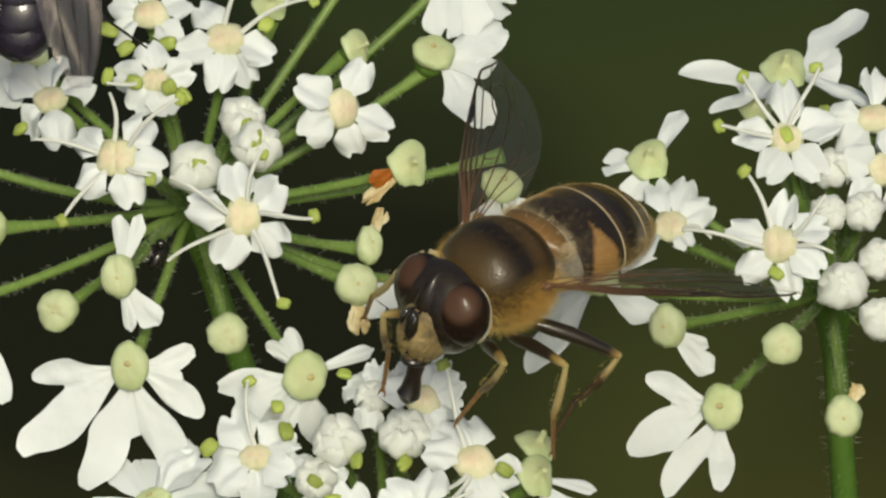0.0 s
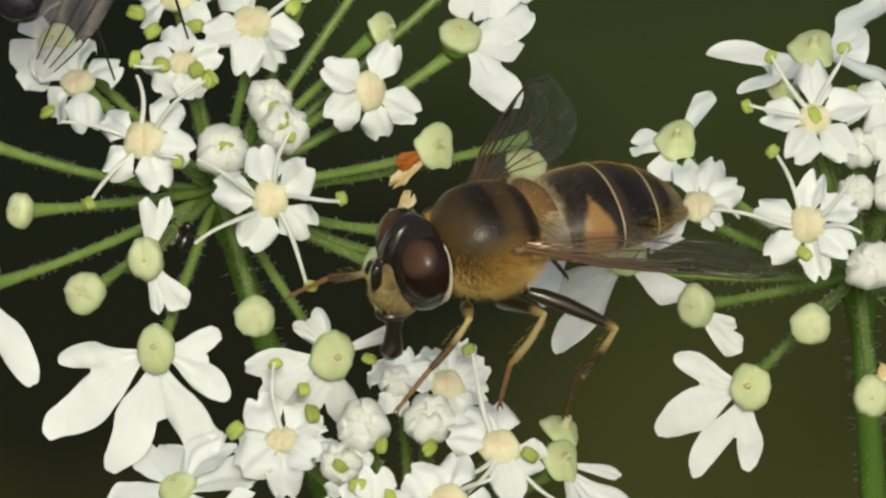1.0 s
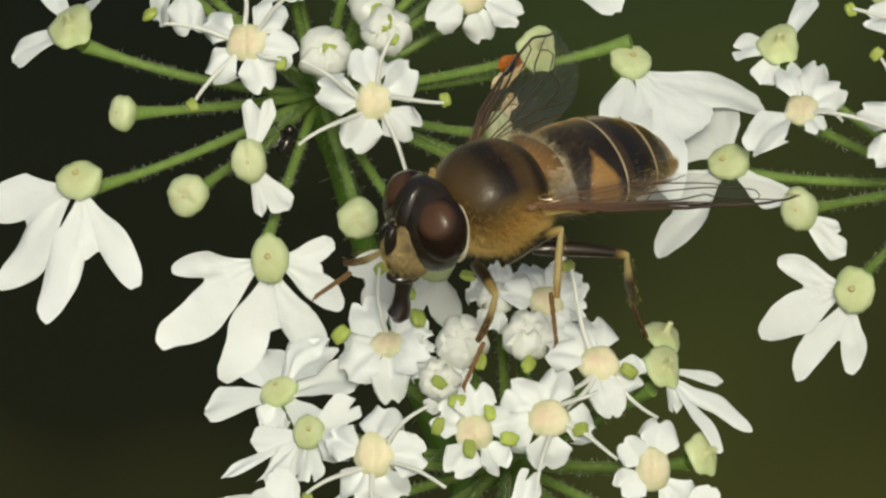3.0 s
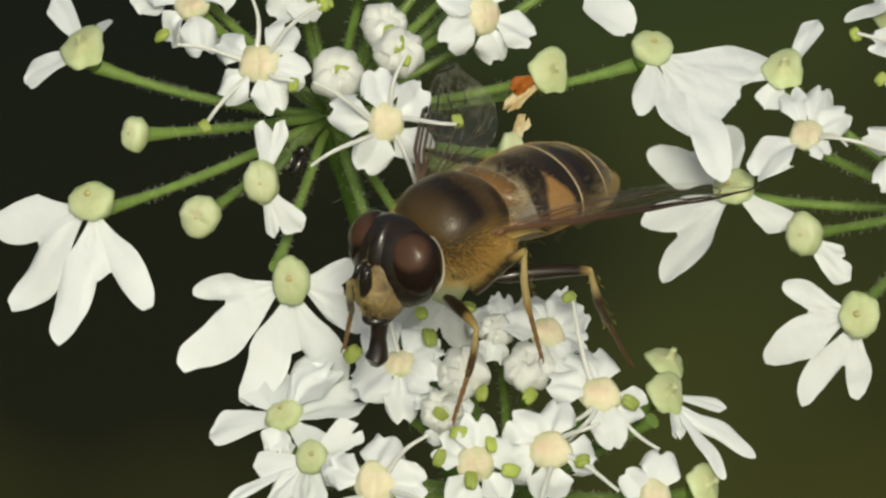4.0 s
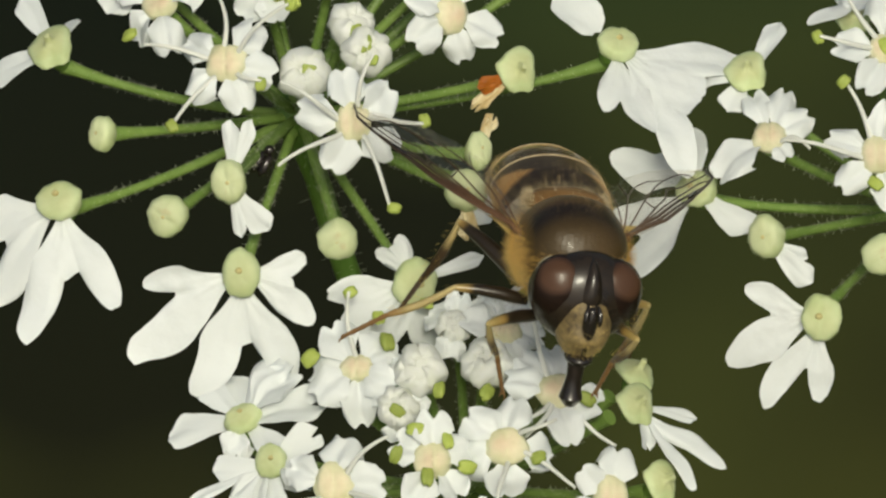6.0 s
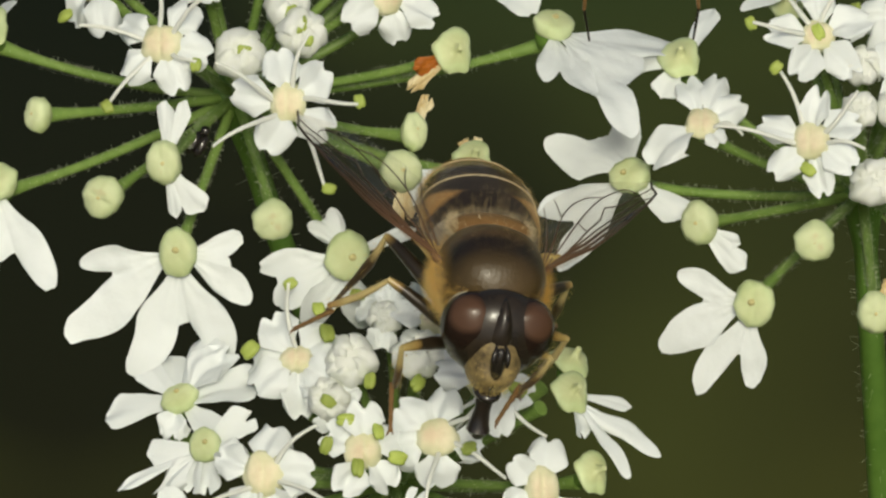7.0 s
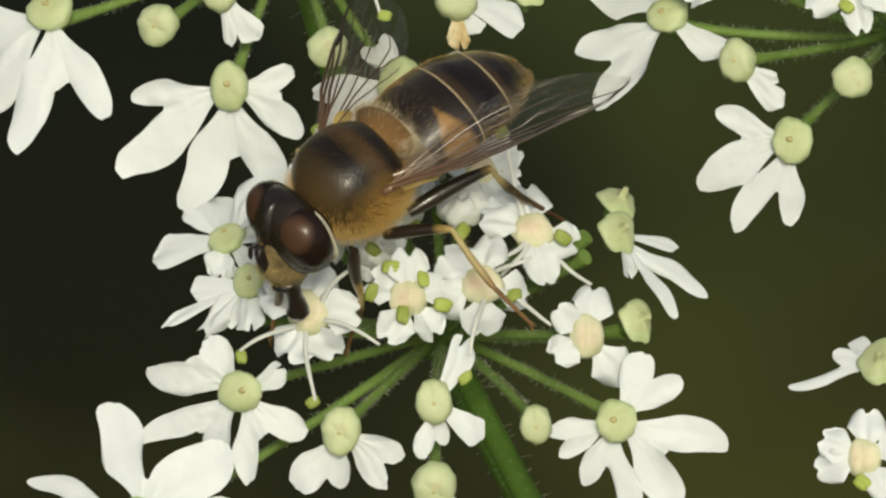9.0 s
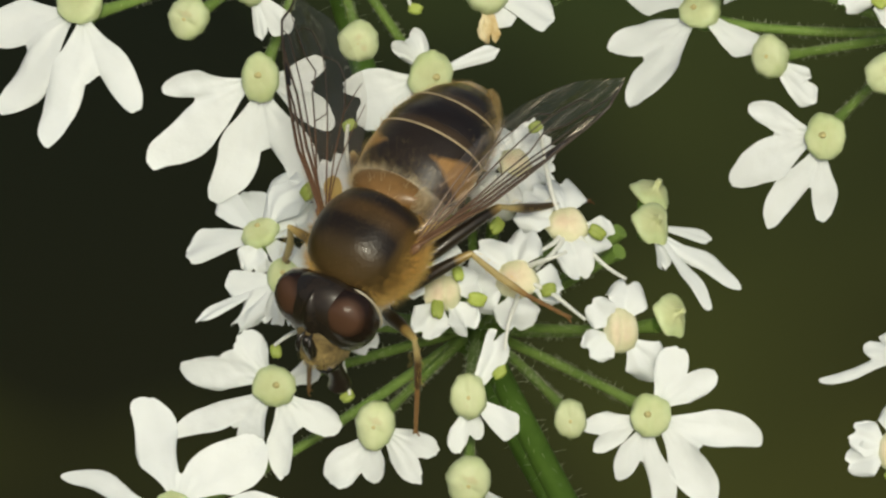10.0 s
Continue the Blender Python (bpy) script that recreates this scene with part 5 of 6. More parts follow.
# ---- a second, dark fly ----
GREY_CUTICLE = material("grey_cuticle", (0.024, 0.019, 0.034), (0.009, 0.008, 0.013), scale=1200, rough=0.22, bump=0.3, coat=0.3)
dark_fly = new("dark_fly")
dark_fly.empty_display_size = 0.003
tagged(dark_fly, "glossy dark grey fly with folded clear wings", "fly")
part("thorax", blob((1.7, 1.5, 1.4), 14, 20), GREY_CUTICLE, dark_fly, at=Matrix.Translation((1.2, 0, 0)))
for k, (x, w, h, length) in enumerate(((-0.9, 1.4, 1.0, 1.4), (-2.0, 1.5, 1.05, 1.6), (-3.0, 1.42, 1.0, 1.5), (-3.8, 1.2, 0.9, 1.2))):
    part("tergite", blob((length, w, h), 12, 20, lambda p: 1 - 0.04 * abs(p.x)), GREY_CUTICLE, dark_fly, at=Matrix.Translation((x, 0, -0.1 * k)))
dark_head = part("head", blob((0.8, 1.3, 1.05), 12, 18), BLACK, dark_fly, at=Matrix.Translation((3.3, 0, 0)))
for side in (1, -1):
    part("eye", blob((0.75, 0.75, 0.95), 14, 20), EYES[side], dark_head, at=Matrix.Translation((0.1, 0.75 * side, 0.15)))
    blade = sheet(lambda s, t: (-7.4 * s, side * (0.35 + 1.4 * s * (1 - 0.3 * s)) + 1.25 * t * math.sin(math.pi * (0.08 + 0.86 * s)) ** 0.7, 0.12 * math.sin(6 * s + 3 * t) - 0.5 * s), 24, 10, 0.012)
    blade_ob = part("wing", blade, GREY_MEMBRANE, dark_fly, "clear glossy folded wing", Matrix.Translation((1.4, 0.9 * side, 1.1)))
    for t in (-0.95, -0.55, -0.1, 0.4):
        pts = [(-7.4 * s, side * (0.35 + 1.4 * s * (1 - 0.3 * s)) + 1.25 * t * math.sin(math.pi * (0.08 + 0.86 * s)) ** 0.7, 0.12 * math.sin(6 * s + 3 * t) - 0.5 * s) for s in (i / 16 for i in range(16))]
        part("vein", tube(pts, 0.03, 6), BLACK, blade_ob)
    for hip, knee, ankle, foot in (((2.2, 0.8, -1), (4.0, 2.0, 0.6), (6.0, 2.2, -1.2), (7.2, 2.0, -2.0)), ((1.2, 1.0, -1), (0.8, 2.8, 0.6), (-0.4, 4.6, -1.0), (-1.6, 6.1, -2.2)), ((0.2, 0.9, -1), (-1.8, 2.4, 0.6), (-3.3, 3.1, -0.8), (-4.5, 4.7, -2.2))):
        pts = [Vector((a[0], a[1] * side, a[2])) for a in (hip, knee, ankle, foot)]
        femur = part("femur", tube([pts[0], pts[0].lerp(pts[1], 0.5), pts[1]], [0.11, 0.14, 0.09], 10), BLACK, dark_fly)
        part("tibia", tube([pts[1], pts[1].lerp(pts[2], 0.5), pts[2]], [0.08, 0.10, 0.07], 10), TARSUS if hip[0] > 2 else BLACK, femur)
        part("tarsus", tube([pts[2], pts[2].lerp(pts[3], 0.5), pts[3]], [0.06, 0.055, 0.04], 8), BLACK, femur)

# ---- a tiny beetle between the stalks ----
beetle = new("beetle")
beetle.empty_display_size = 0.001
beetle.matrix_world = spot(-9.6, 3.6, -4.4) @ pose(0, 0, 0, 0, 0, 60)
tagged(beetle, "tiny black beetle on a green flower stalk", "beetle")
for side in (1, -1):
    part("wing_case", blob((0.50, 0.23, 0.26), 10, 14, centre=(0, 0.16 * side, 0)), BLACK, beetle)
part("head", blob((0.20, 0.22, 0.17), 8, 12), BLACK, beetle, at=Matrix.Translation((0.6, 0, 0)))
for side in (1, -1):
    for x in (-0.2, 0.05, 0.3):
        part("leg", tube([(x, 0.2 * side, -0.05), (x * 1.4, 0.45 * side, 0.08), (x * 1.7, 0.6 * side, -0.22)], [0.035, 0.03, 0.02], 6), BLACK, beetle)



# ---- motions ----
LEFT_WING = [
    (0, -3.43, 8.86, 3.72), (0.5, -4.14, 8.76, 3.18), (1, -8.13, 6.15, 0.39), (1.5, -8.9, 4.41, 2.33), (2, -9.23, 4.34, -0.18),
    (2.5, -8.46, 5.61, 1.01), (4, -5.47, 8.05, 3.05), (4.5, -5.46, 8.16, 2.75), (5, -8.72, 5.06, -1.52), (5.5, -8.76, 5.04, -1.37),
    (6, -8.58, 5.41, -1.07), (7.5, -8.4, 5.75, -0.7), (8, -5.61, 7.82, 3.36), (8.5, -9.16, 4.4, 0.92), (9, -8.77, 4.88, 1.81),
    (9.5, -8.6, 5.04, 2.15), (10, -8.02, 5.49, 3.1),
]
RIGHT_WING = [
    (0, -7.83, -6.39, 1.35), (0.5, -7.51, -6.87, 0.69), (1, -6.89, -7.5, -0.53), (1.5, -7.29, -6.93, -1.71), (2, -8.07, -6.14, -1.1),
    (2.5, -8.15, -6.12, -0.37), (4, -7.9, -6.44, 0.48), (4.5, -7.95, -6.31, 0.98), (5, -8.64, -5.4, 0.52), (5.5, -8.55, -5.54, 0.44),
    (6, -8.76, -5.21, 0.45), (7.5, -8.91, -4.97, 0.06), (8, -7.49, -6.77, 1.46), (8.5, -7.72, -6.66, -0.37), (9, -7.15, -7.06, -1.76),
    (9.5, -7.8, -6.45, -1.29), (10, -7.91, -6.43, 0.33),
]
LEG_ROWS = {
    'LF': [
        (0, (3.8, 3.1, -0.9), (3.5, 1.3, -4.8)), (0.5, (3.6, 3.3, -1.1), (2.9, 1.4, -4.9)), (1, (3.5, 3.2, -0.8), (6.3, 3.2, -4.0)),
        (1.5, (2.6, 3.1, -0.2), (4.1, 4.0, -4.1)), (2, (3.0, 2.8, 0.0), (5.2, 4.4, -3.3)), (2.5, (3.2, 3.3, -0.8), (4.3, 3.6, -4.9)),
        (4, (3.4, 3.5, -1.7), (3.5, 2.6, -5.9)), (4.5, (3.1, 3.5, -1.4), (3.2, 2.9, -5.6)), (5, (4.3, 2.6, -0.6), (5.1, 1.1, -4.4)),
        (5.5, (5.0, 1.7, -1.5), (6.0, 0.9, -5.6)), (6, (4.8, 2.2, -1.3), (2.4, 1.7, -4.8)), (7.5, (4.4, 2.2, -0.4), (3.7, 0.9, -4.4)),
        (8, (3.7, 3.3, -1.0), (3.2, 1.3, -4.8)), (8.5, (3.9, 3.0, -0.8), (4.7, 2.1, -4.9)), (9, (2.8, 0.8, -4.1), (3.3, -0.8, -7.8)),
        (9.5, (2.9, 0.9, -4.1), (3.4, -0.7, -7.8)), (10, (3.6, 3.2, -0.9), (5.2, 3.2, -4.9)),
    ],
    'LM': [
        (0, (1.3, 4.1, -1.4), (0.5, 3.7, -6.1)), (0.5, (2.3, 3.9, -1.3), (2.1, 1.6, -5.4)), (1, (0.7, 3.9, -0.9), (1.9, 2.7, -5.3)),
        (1.5, (0.3, 3.3, -0.2), (1.5, 3.0, -4.7)), (2, (0.2, 3.0, 0.2), (0.8, 5.4, -3.9)), (2.5, (-0.1, 2.8, 0.1), (0.6, 3.7, -4.5)),
        (4, (0.3, 2.9, 0.2), (-0.5, 3.1, -4.5)), (4.5, (-0.0, 2.8, 0.1), (-0.6, 3.5, -4.6)), (5, (3.0, 3.3, -0.9), (0.8, 2.6, -5.0)),
        (5.5, (3.7, 2.6, -1.0), (0.7, 1.9, -4.7)), (6, (3.3, 2.8, -0.6), (0.6, 2.7, -4.5)), (7.5, (2.9, 3.2, -0.6), (1.4, 1.8, -4.9)),
        (8, (1.2, 3.7, -0.4), (2.6, 3.1, -4.9)), (8.5, (0.9, 3.8, -0.6), (2.5, 5.3, -4.8)), (9, (-0.4, 3.5, -1.4), (-0.9, 6.4, -5.2)),
        (9.5, (-0.6, 3.3, -1.6), (-1.3, 6.2, -5.4)), (10, (-0.7, 3.1, -1.1), (-1.4, 6.1, -4.7)),
    ],
    'LH': [
        (0, (-2.3, 3.8, -2.6), (-2.0, 1.8, -7.5)), (0.5, (-2.5, 3.1, -3.4), (-2.1, 0.9, -8.2)), (1, (-2.9, 2.9, -3.1), (-1.9, 0.8, -8.0)),
        (1.5, (-3.2, 2.2, -2.9), (-3.2, 1.0, -8.1)), (2, (-3.2, 2.2, -3.0), (-4.7, 1.6, -8.1)), (2.5, (-3.3, 2.5, -2.5), (-5.2, 1.4, -7.3)),
        (4, (-3.0, 3.2, -1.7), (-5.3, 3.2, -6.5)), (4.5, (-3.0, 3.2, -1.8), (-5.6, 2.9, -6.4)), (5, (-2.1, 4.0, -2.6), (-4.1, 4.6, -7.5)),
        (5.5, (-2.2, 3.9, -2.6), (-4.5, 4.8, -7.3)), (6, (-2.3, 3.8, -2.5), (-4.5, 4.8, -7.3)), (7.5, (-2.3, 3.9, -1.5), (-4.8, 3.1, -6.1)),
        (8, (-3.1, 3.0, -1.5), (-4.3, 2.3, -6.7)), (8.5, (-3.0, 3.1, -1.3), (-5.6, 2.4, -5.9)), (9, (-3.5, 1.9, -1.7), (-5.8, 1.7, -6.6)),
        (9.5, (-3.4, 2.4, -2.0), (-6.5, 1.8, -6.4)), (10, (-3.3, 2.7, -1.7), (-6.8, 3.6, -5.6)),
    ],
    'RF': [
        (0, (4.9, -2.1, -1.4), (3.7, -2.3, -5.5)), (0.5, (4.8, -2.2, -2.1), (4.3, -2.4, -6.4)), (1, (4.9, -2.0, -1.3), (7.0, -4.9, -3.6)),
        (1.5, (5.1, -1.4, -1.5), (7.3, -3.6, -4.3)), (2, (5.0, -0.5, -2.3), (6.7, -2.4, -5.7)), (2.5, (5.0, -1.2, -2.2), (6.8, -3.8, -5.1)),
        (4, (5.0, -1.7, -1.3), (3.6, -3.2, -5.0)), (4.5, (4.9, -0.8, -2.7), (2.8, -2.7, -5.9)), (5, (4.3, -2.9, -2.1), (3.0, -1.7, -6.0)),
        (5.5, (4.1, -3.1, -2.0), (3.3, -2.2, -6.1)), (6, (3.8, -3.3, -1.6), (2.1, -1.8, -5.2)), (7.5, (3.8, -3.2, -1.2), (3.9, -3.5, -5.4)),
        (8, (4.4, -2.4, -0.6), (4.7, -3.4, -4.8)), (8.5, (5.0, -1.6, -1.1), (3.1, -2.3, -4.8)), (9, (5.0, -0.9, -2.3), (5.6, -2.2, -6.3)),
        (9.5, (4.7, -0.4, -2.8), (4.0, -2.6, -6.4)), (10, (5.0, -1.3, -2.3), (4.5, -2.5, -6.3)),
    ],
    'RM': [
        (0, (2.9, -3.4, -1.0), (1.6, -5.6, -5.0)), (0.5, (3.3, -3.2, -1.1), (2.5, -5.5, -5.2)), (1, (1.2, -3.9, -0.7), (1.0, -5.0, -4.2)),
        (1.5, (1.2, -3.9, -0.7), (1.0, -5.0, -4.2)), (2, (1.2, -3.9, -0.7), (1.0, -5.0, -4.2)), (2.5, (1.2, -3.9, -0.7), (1.0, -5.0, -4.2)),
        (4, (1.2, -3.9, -0.7), (1.0, -5.0, -4.2)), (4.5, (1.2, -3.9, -0.7), (1.0, -5.0, -4.2)), (5, (1.4, -4.1, -1.9), (1.1, -7.6, -5.1)),
        (5.5, (1.2, -4.1, -1.9), (0.7, -7.8, -4.8)), (6, (1.0, -4.1, -1.6), (-0.0, -7.7, -4.5)), (7.5, (0.4, -3.3, -0.1), (-1.3, -6.0, -3.6)),
        (8, (2.2, -3.0, 0.3), (0.3, -6.5, -2.3)), (8.5, (3.0, -3.4, -1.0), (0.9, -6.4, -4.0)), (9, (1.2, -3.9, -0.7), (1.0, -5.0, -4.2)),
        (9.5, (1.2, -3.9, -0.7), (1.0, -5.0, -4.2)), (10, (1.2, -3.9, -0.7), (1.0, -5.0, -4.2)),
    ],
    'RH': [
        (0, (-2.7, -3.4, -0.7), (-3.6, -4.4, -4.2)), (0.5, (-2.7, -3.4, -0.7), (-3.6, -4.4, -4.2)), (1, (-2.7, -3.4, -0.7), (-3.6, -4.4, -4.2)),
        (1.5, (-2.7, -3.4, -0.7), (-3.6, -4.4, -4.2)), (2, (-2.7, -3.4, -0.7), (-3.6, -4.4, -4.2)), (2.5, (-2.7, -3.4, -0.7), (-3.6, -4.4, -4.2)),
        (4, (-2.7, -3.4, -0.7), (-3.6, -4.4, -4.2)), (4.5, (-2.7, -3.4, -0.7), (-3.6, -4.4, -4.2)), (5, (-2.7, -3.4, -0.7), (-3.6, -4.4, -4.2)),
        (5.5, (-2.7, -3.4, -0.7), (-3.6, -4.4, -4.2)), (6, (-2.7, -3.4, -0.7), (-3.6, -4.4, -4.2)), (7.5, (-2.7, -3.4, -0.7), (-3.6, -4.4, -4.2)),
        (8, (-2.7, -3.4, -0.7), (-3.6, -4.4, -4.2)), (8.5, (-2.7, -3.4, -0.7), (-3.6, -4.4, -4.2)), (9, (-2.7, -3.4, -0.7), (-3.6, -4.4, -4.2)),
        (9.5, (-2.7, -3.4, -0.7), (-3.6, -4.4, -4.2)), (10, (-2.7, -3.4, -0.7), (-3.6, -4.4, -4.2)),
    ],
}


def along(start, end, up):
    """A pose at start whose x axis runs to end, z near up."""
    x = (Vector(end) - Vector(start)).normalized()
    z = (Vector(up) - x * x.dot(Vector(up))).normalized()
    m = Matrix((x, z.cross(x), z)).transposed().to_4x4()
    return Matrix.Translation(Vector(start) * MM) @ m


def sway(ob, rows, at):
    walk(ob, [(t, spot(at[0] + x, at[1] + y, at[2])) for t, x, y in rows])


def shifted(ob, rows):
    home = ob.matrix_basis.copy()
    walk(ob, [(t, Matrix.Translation((x * MM, y * MM, 0)) @ home) for t, x, y in rows])


def motions():
    sway(right, [
    (0, -0.17, -0.3), (0.5, -0.2, -0.22), (1, -0.13, -0.2), (1.5, 0.04, -0.07), (2, 0, 0), (2.5, 0.02, -0.09),
    (4, -0.37, -0.37), (4.5, -0.28, -0.23), (5, -0.5, -0.45), (5.5, -0.63, -0.5), (6, -0.57, -0.49), (7.5, -0.93, -0.87),
    (8, -1.28, -1.02), (8.5, -1.22, -1.07), (9, -1.33, -1.02), (9.5, -1.11, -1.12), (10, -1.24, -1.12),
    ], right["node"])
    sway(low, [
    (0, -0.02, 0.22), (0.5, 0.02, 0.28), (1, -0.11, 0.13), (1.5, 0.07, 0.04), (2, 0, 0), (2.5, -0.07, -0.17),
    (4, -0.72, -0.83), (4.5, -0.63, -0.72), (5, -1.17, -1.41), (5.5, -1.11, -1.07), (6, -1.11, -0.72), (7.5, -1.46, -1.33),
    (8, -1.65, -1.54), (8.5, -1.59, -2), (9, -1.67, -1.93), (9.5, -1.59, -1.93), (10, -1.54, -1.98),
    ], low["node"])
    shifted(pulled_floret, [
    (0, -0.09, 0), (0.5, -0.13, -0.02), (1, -0.13, -0.02), (1.5, -0.13, 0.02), (2, 0, 0), (2.5, 0.09, -0.22),
    (4, 0.63, -0.35), (4.5, 0.59, -0.3), (5, 0.07, -0.09), (5.5, 0.04, 0), (6, -0.04, -0.07), (7.5, 0.04, 0),
    (8, -0.07, -0.07), (8.5, -0.07, -0.11), (9, -0.13, -0.24), (9.5, -0.09, -0.22), (10, -0.11, -0.17),
    ])
    shifted(pressed_floret, [
    (0, -0.07, -0.13), (0.5, -0.04, -0.11), (1, -0.02, -0.04), (1.5, -0.02, 0.04), (2, 0, 0), (2.5, 0.04, 0.13),
    (4, 0.65, 0.89), (4.5, 0.61, 0.87), (5, 0.72, 1.09), (5.5, 0.74, 0.78), (6, 0.67, 0.59), (7.5, 1.2, 0.57),
    (8, 1.26, 0.61), (8.5, 0.57, 0.85), (9, 0.37, 0.7), (9.5, 0.33, 0.65), (10, 0.26, 0.65),
    ])
    shifted(lifted_floret, [
    (0, 0, 0), (0.5, 0, 0), (1, 0, 0), (1.5, 0, 0), (2, 0, 0), (2.5, 0.04, 0.2),
    (4, 0.26, 0.78), (4.5, 0.26, 0.72), (5, 0.48, 1.13), (5.5, 0.41, 0.85), (6, 0.33, 0.52), (7.5, 0.65, 1.13),
    (8, 0.67, 1.17), (8.5, 0.61, 1.54), (9, 0.65, 1.3), (9.5, 0.63, 1.3), (10, 0.63, 1.3),
    ])
    shifted(curled_floret, [
    (0, 0, 0), (0.5, 0, 0), (1, 0, 0), (1.5, 0, 0), (2, 0, 0), (2.5, 0.02, 0.17),
    (4, 0.11, 0.65), (4.5, 0.07, 0.57), (5, 0.22, 0.8), (5.5, 0.24, 0.67), (6, 0.2, 0.37), (7.5, 0.35, 0.76),
    (8, 0.35, 0.78), (8.5, 0.3, 1.09), (9, 0.28, 1.11), (9.5, 0.28, 1.11), (10, 0.28, 1.11),
    ])
    shifted(rim_floret, [
    (0, 0, 0), (0.5, 0, 0), (1, 0, 0), (1.5, 0, 0), (2, 0, 0), (2.5, -0.02, 0.11),
    (4, -0.09, 0.35), (4.5, -0.09, 0.3), (5, -0.07, 0.43), (5.5, -0.02, 0.35), (6, 0, 0.17), (7.5, -0.07, 0.26),
    (8, 0.02, 0.24), (8.5, -0.04, 0.57), (9, -0.04, 0.57), (9.5, -0.04, 0.57), (10, -0.04, 0.57),
    ])
    for ob in (spent_floret, strap_floret):
        shifted(ob, [
        (0, 0, 0), (2, 0, 0), (2.5, 0.05, 0.2), (4, 0.2, 0.6), (4.5, 0.22, 0.65), (5, 0.6, 0.63), (5.5, 0.8, 0.25), (6, 0.7, 0.05),
        (7.5, 0.95, 0.2), (8, 1.02, 0.22), (8.5, 0.95, 0.4), (9, 0.93, 0.48), (10, 0.91, 0.59),
        ])
    shifted(shaded_floret, [(0, 0, 0.26), (2, 0, 0.4), (4.5, 0, 0.3), (6, 0, 0.2), (7.5, -0.17, 0.6), (10, -0.2, 0.56)])
    home = bent_floret.matrix_basis.copy()
    walk(bent_floret, [(t, Matrix.Translation((x * MM, y * MM, -1.5 * MM * abs(turn) / 20)) @ home @ Matrix.Rotation(radians(turn), 4, "Z") @ Matrix.Rotation(radians(tilt), 4, "X")) for t, x, y, turn, tilt in [
    (0, -0.28, -1.85, -22, 0), (0.5, -0.33, -1.85, -22, 0), (1, -0.39, -1.74, -20, 0), (1.5, -0.35, -1.57, -16, 0), (2, -0.37, -1.48, -14, 0), (2.5, -0.37, -1.74, -12, 0),
    (2.8, -0.33, -1.65, -12, 0), (4, 0.09, -0.13, 0, 0), (4.5, 0.04, -0.04, 0, 0), (6.3, 0, 0, 0, 0), (7.0, 0, 0, 0, -14), (7.3, 0, 0, 0, -18), (7.7, 0, 0, 0, -13), (7.85, 0, 0, 0, 0), (10, 0, 0, 0, 0),
    ]])
    walk(dark_fly, [(t, spot(x, y, z) @ pose(0, 0, 0, tilt, 0, turn)) for t, x, y, z, tilt, turn in (
        (0, -14.5, 15.95, 3.2, 0, 92), (0.2, -13.2, 16.1, 3.2, 0, 56), (0.6, -13.2, 16.1, 3.2, 0, 55), (1.6, -13.2, 16.1, 3.2, 0, 55), (2.5, -11, 23, 2, 0, 30), (4, -4, 25, 1, 0, -20),
        (5.5, 3, 22, 1, 0, -50), (6.8, 7.4, 15.5, 1.5, 0, -85), (7.3, 7.5, 13.9, 2.0, 0, -92), (7.6, 7.8, 13.5, 2.0, 0, -92), (7.9, 10.4, 13.8, 2.0, 0, -85),
        (8.4, 13.5, 14.5, 2.0, 0, -60), (10, 15, 16.5, 2.0, 0, -50))])
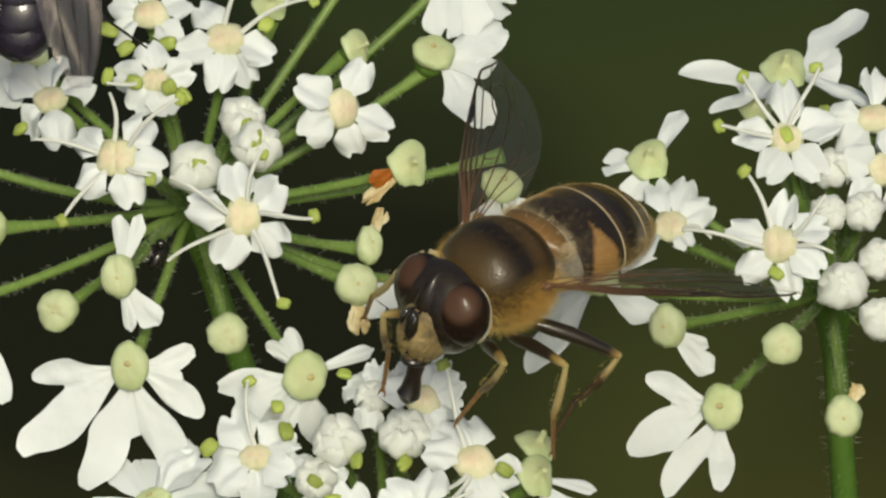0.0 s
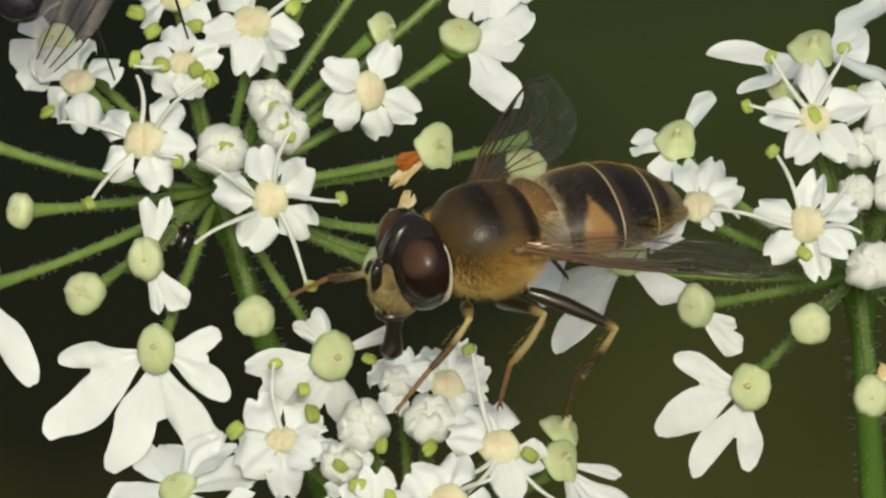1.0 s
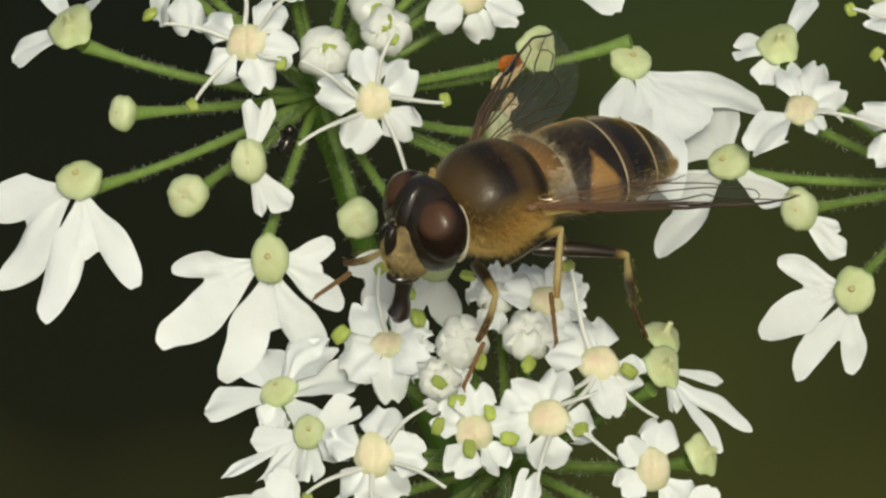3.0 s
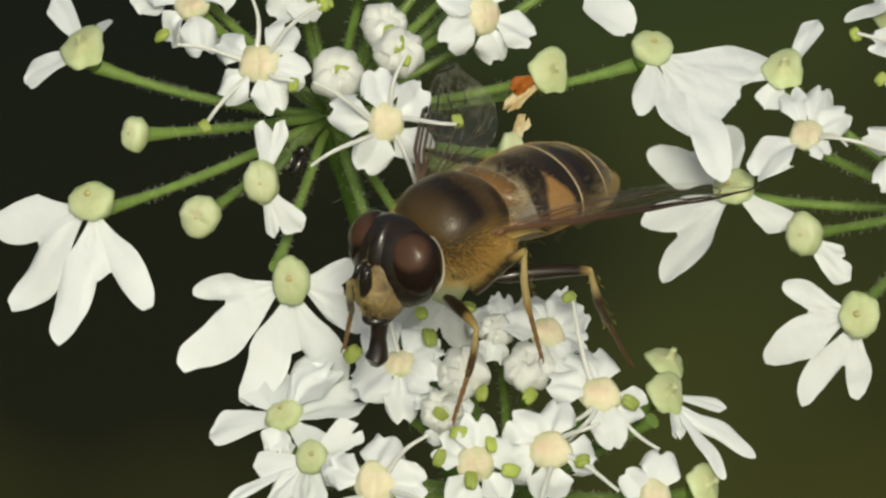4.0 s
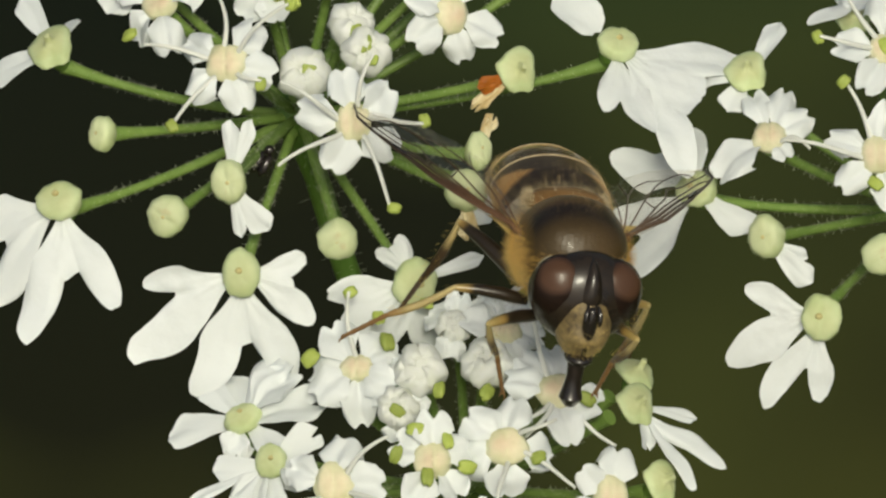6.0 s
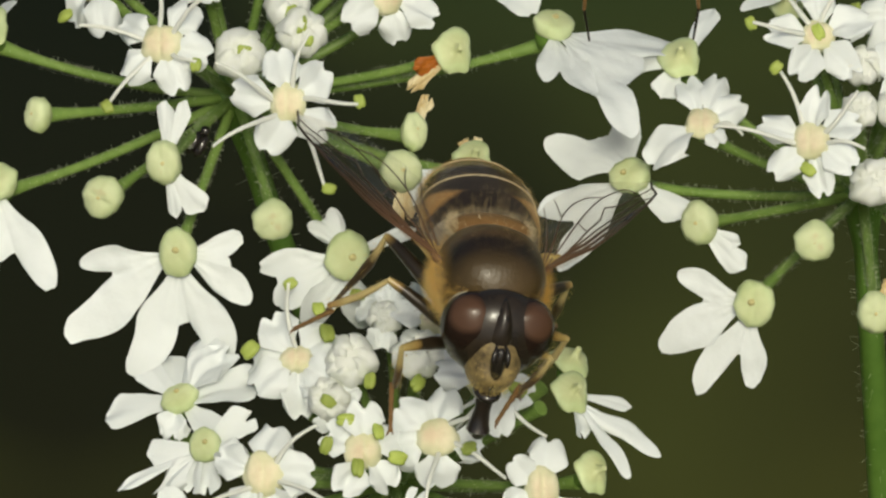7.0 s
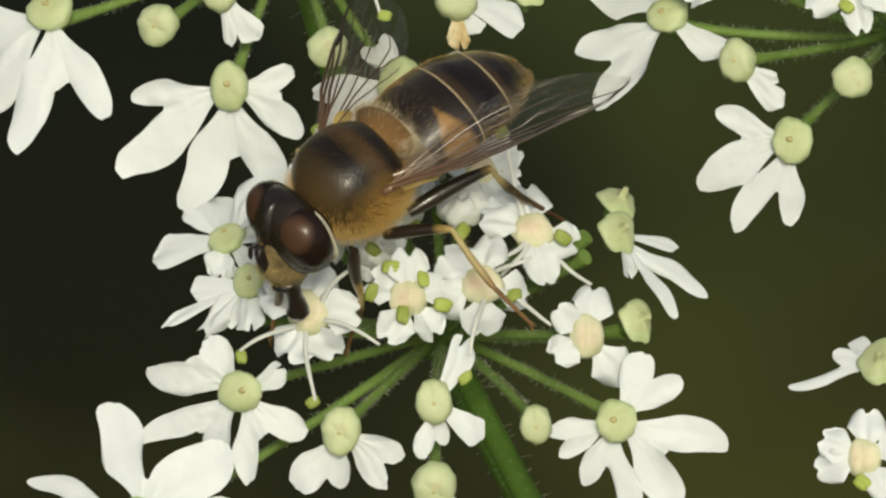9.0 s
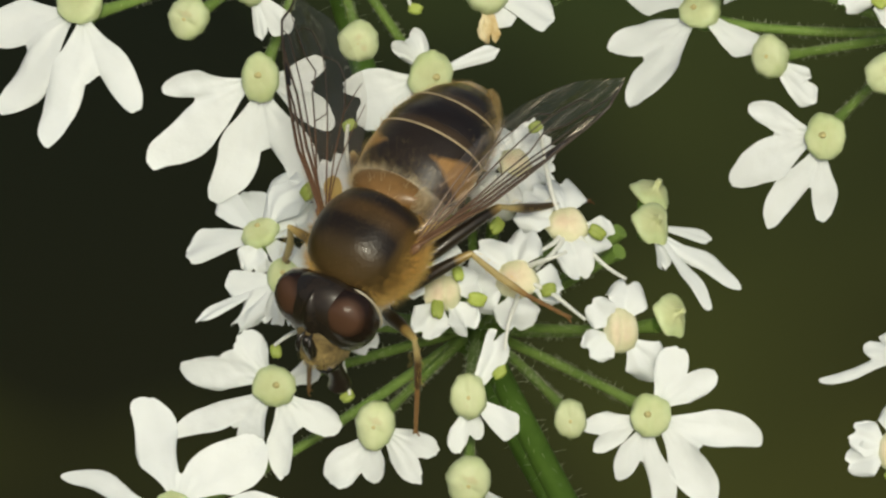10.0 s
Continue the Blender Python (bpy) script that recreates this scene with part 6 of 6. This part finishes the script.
    walk(fly, [(t, spot(*p) @ Quaternion(q).to_matrix().to_4x4()) for t, p, q in [
    (0, (4.53, 3.1, 5.5), (0.311, -0.246, -0.394, -0.829)), (0.5, (4.31, 3.35, 5.42), (0.276, -0.217, -0.417, -0.839)),
    (1, (3.41, 3.64, 5.35), (0.190, -0.117, -0.463, -0.858)), (1.5, (2.14, 3.28, 5.28), (0.109, -0.065, -0.443, -0.888)),
    (2, (0.58, 3.39, 5.2), (0.049, -0.056, -0.407, -0.910)), (2.5, (0.17, 2.29, 5.28), (0.135, -0.128, -0.427, -0.885)),
    (4, (-2.56, 1.12, 5.5), (0.321, -0.205, -0.473, -0.795)), (4.5, (-3.09, 1.21, 5.62), (0.318, -0.202, -0.476, -0.795)),
    (5, (1.42, 0.87, 5.75), (0.608, -0.427, -0.304, -0.597)), (5.5, (2.36, 0.67, 5.88), (0.610, -0.455, -0.278, -0.586)),
    (6, (1.97, 0.41, 6), (0.622, -0.447, -0.280, -0.579)), (7.5, (0.78, -2.55, 5.62), (0.590, -0.324, -0.266, -0.690)),
    (8, (-1.45, -3.42, 5.5), (0.478, -0.095, -0.413, -0.769)), (8.5, (-1.68, -3.2, 5.5), (0.402, -0.178, -0.399, -0.804)),
    (9, (-4.58, -4.02, 5.5), (0.342, -0.022, -0.390, -0.854)), (9.5, (-5.14, -4.12, 5.5), (0.352, -0.036, -0.408, -0.841)),
    (10, (-5.47, -6.48, 5.5), (0.494, -0.055, -0.311, -0.810)),
    ]])
    for wing, side, rows in ((wing_left, 1, LEFT_WING), (wing_right, -1, RIGHT_WING)):
        base = Vector((1.0, 2.15 * side, 1.0))
        walk(wing, [(t, along(base, base + Vector(v), (-0.15, 0.1 * side, 1))) for t, *v in rows])
    for name, rows in LEG_ROWS.items():
        hip, (one, two, three) = HIPS[name], LENGTHS[name[1]]
        poses = [[], [], []]
        for t, knee, foot in rows:
            knee, foot = Vector(knee), Vector(foot)
            d = (foot - knee).normalized()
            bend = Vector((0.25 if name[1] == "F" else -0.25, 0, -0.25))
            ankle = knee + (d - bend * 0.35).normalized() * two
            poses[0].append((t, along(hip, knee, (0, 0, 1))))
            poses[1].append((t, along(knee, ankle, (0, 0, 1))))
            poses[2].append((t, along(ankle, foot + bend * 0.3, (0, 0, 1))))
        for piece, keyed in zip(LEGS[name], poses):
            walk(piece, keyed)


motions()
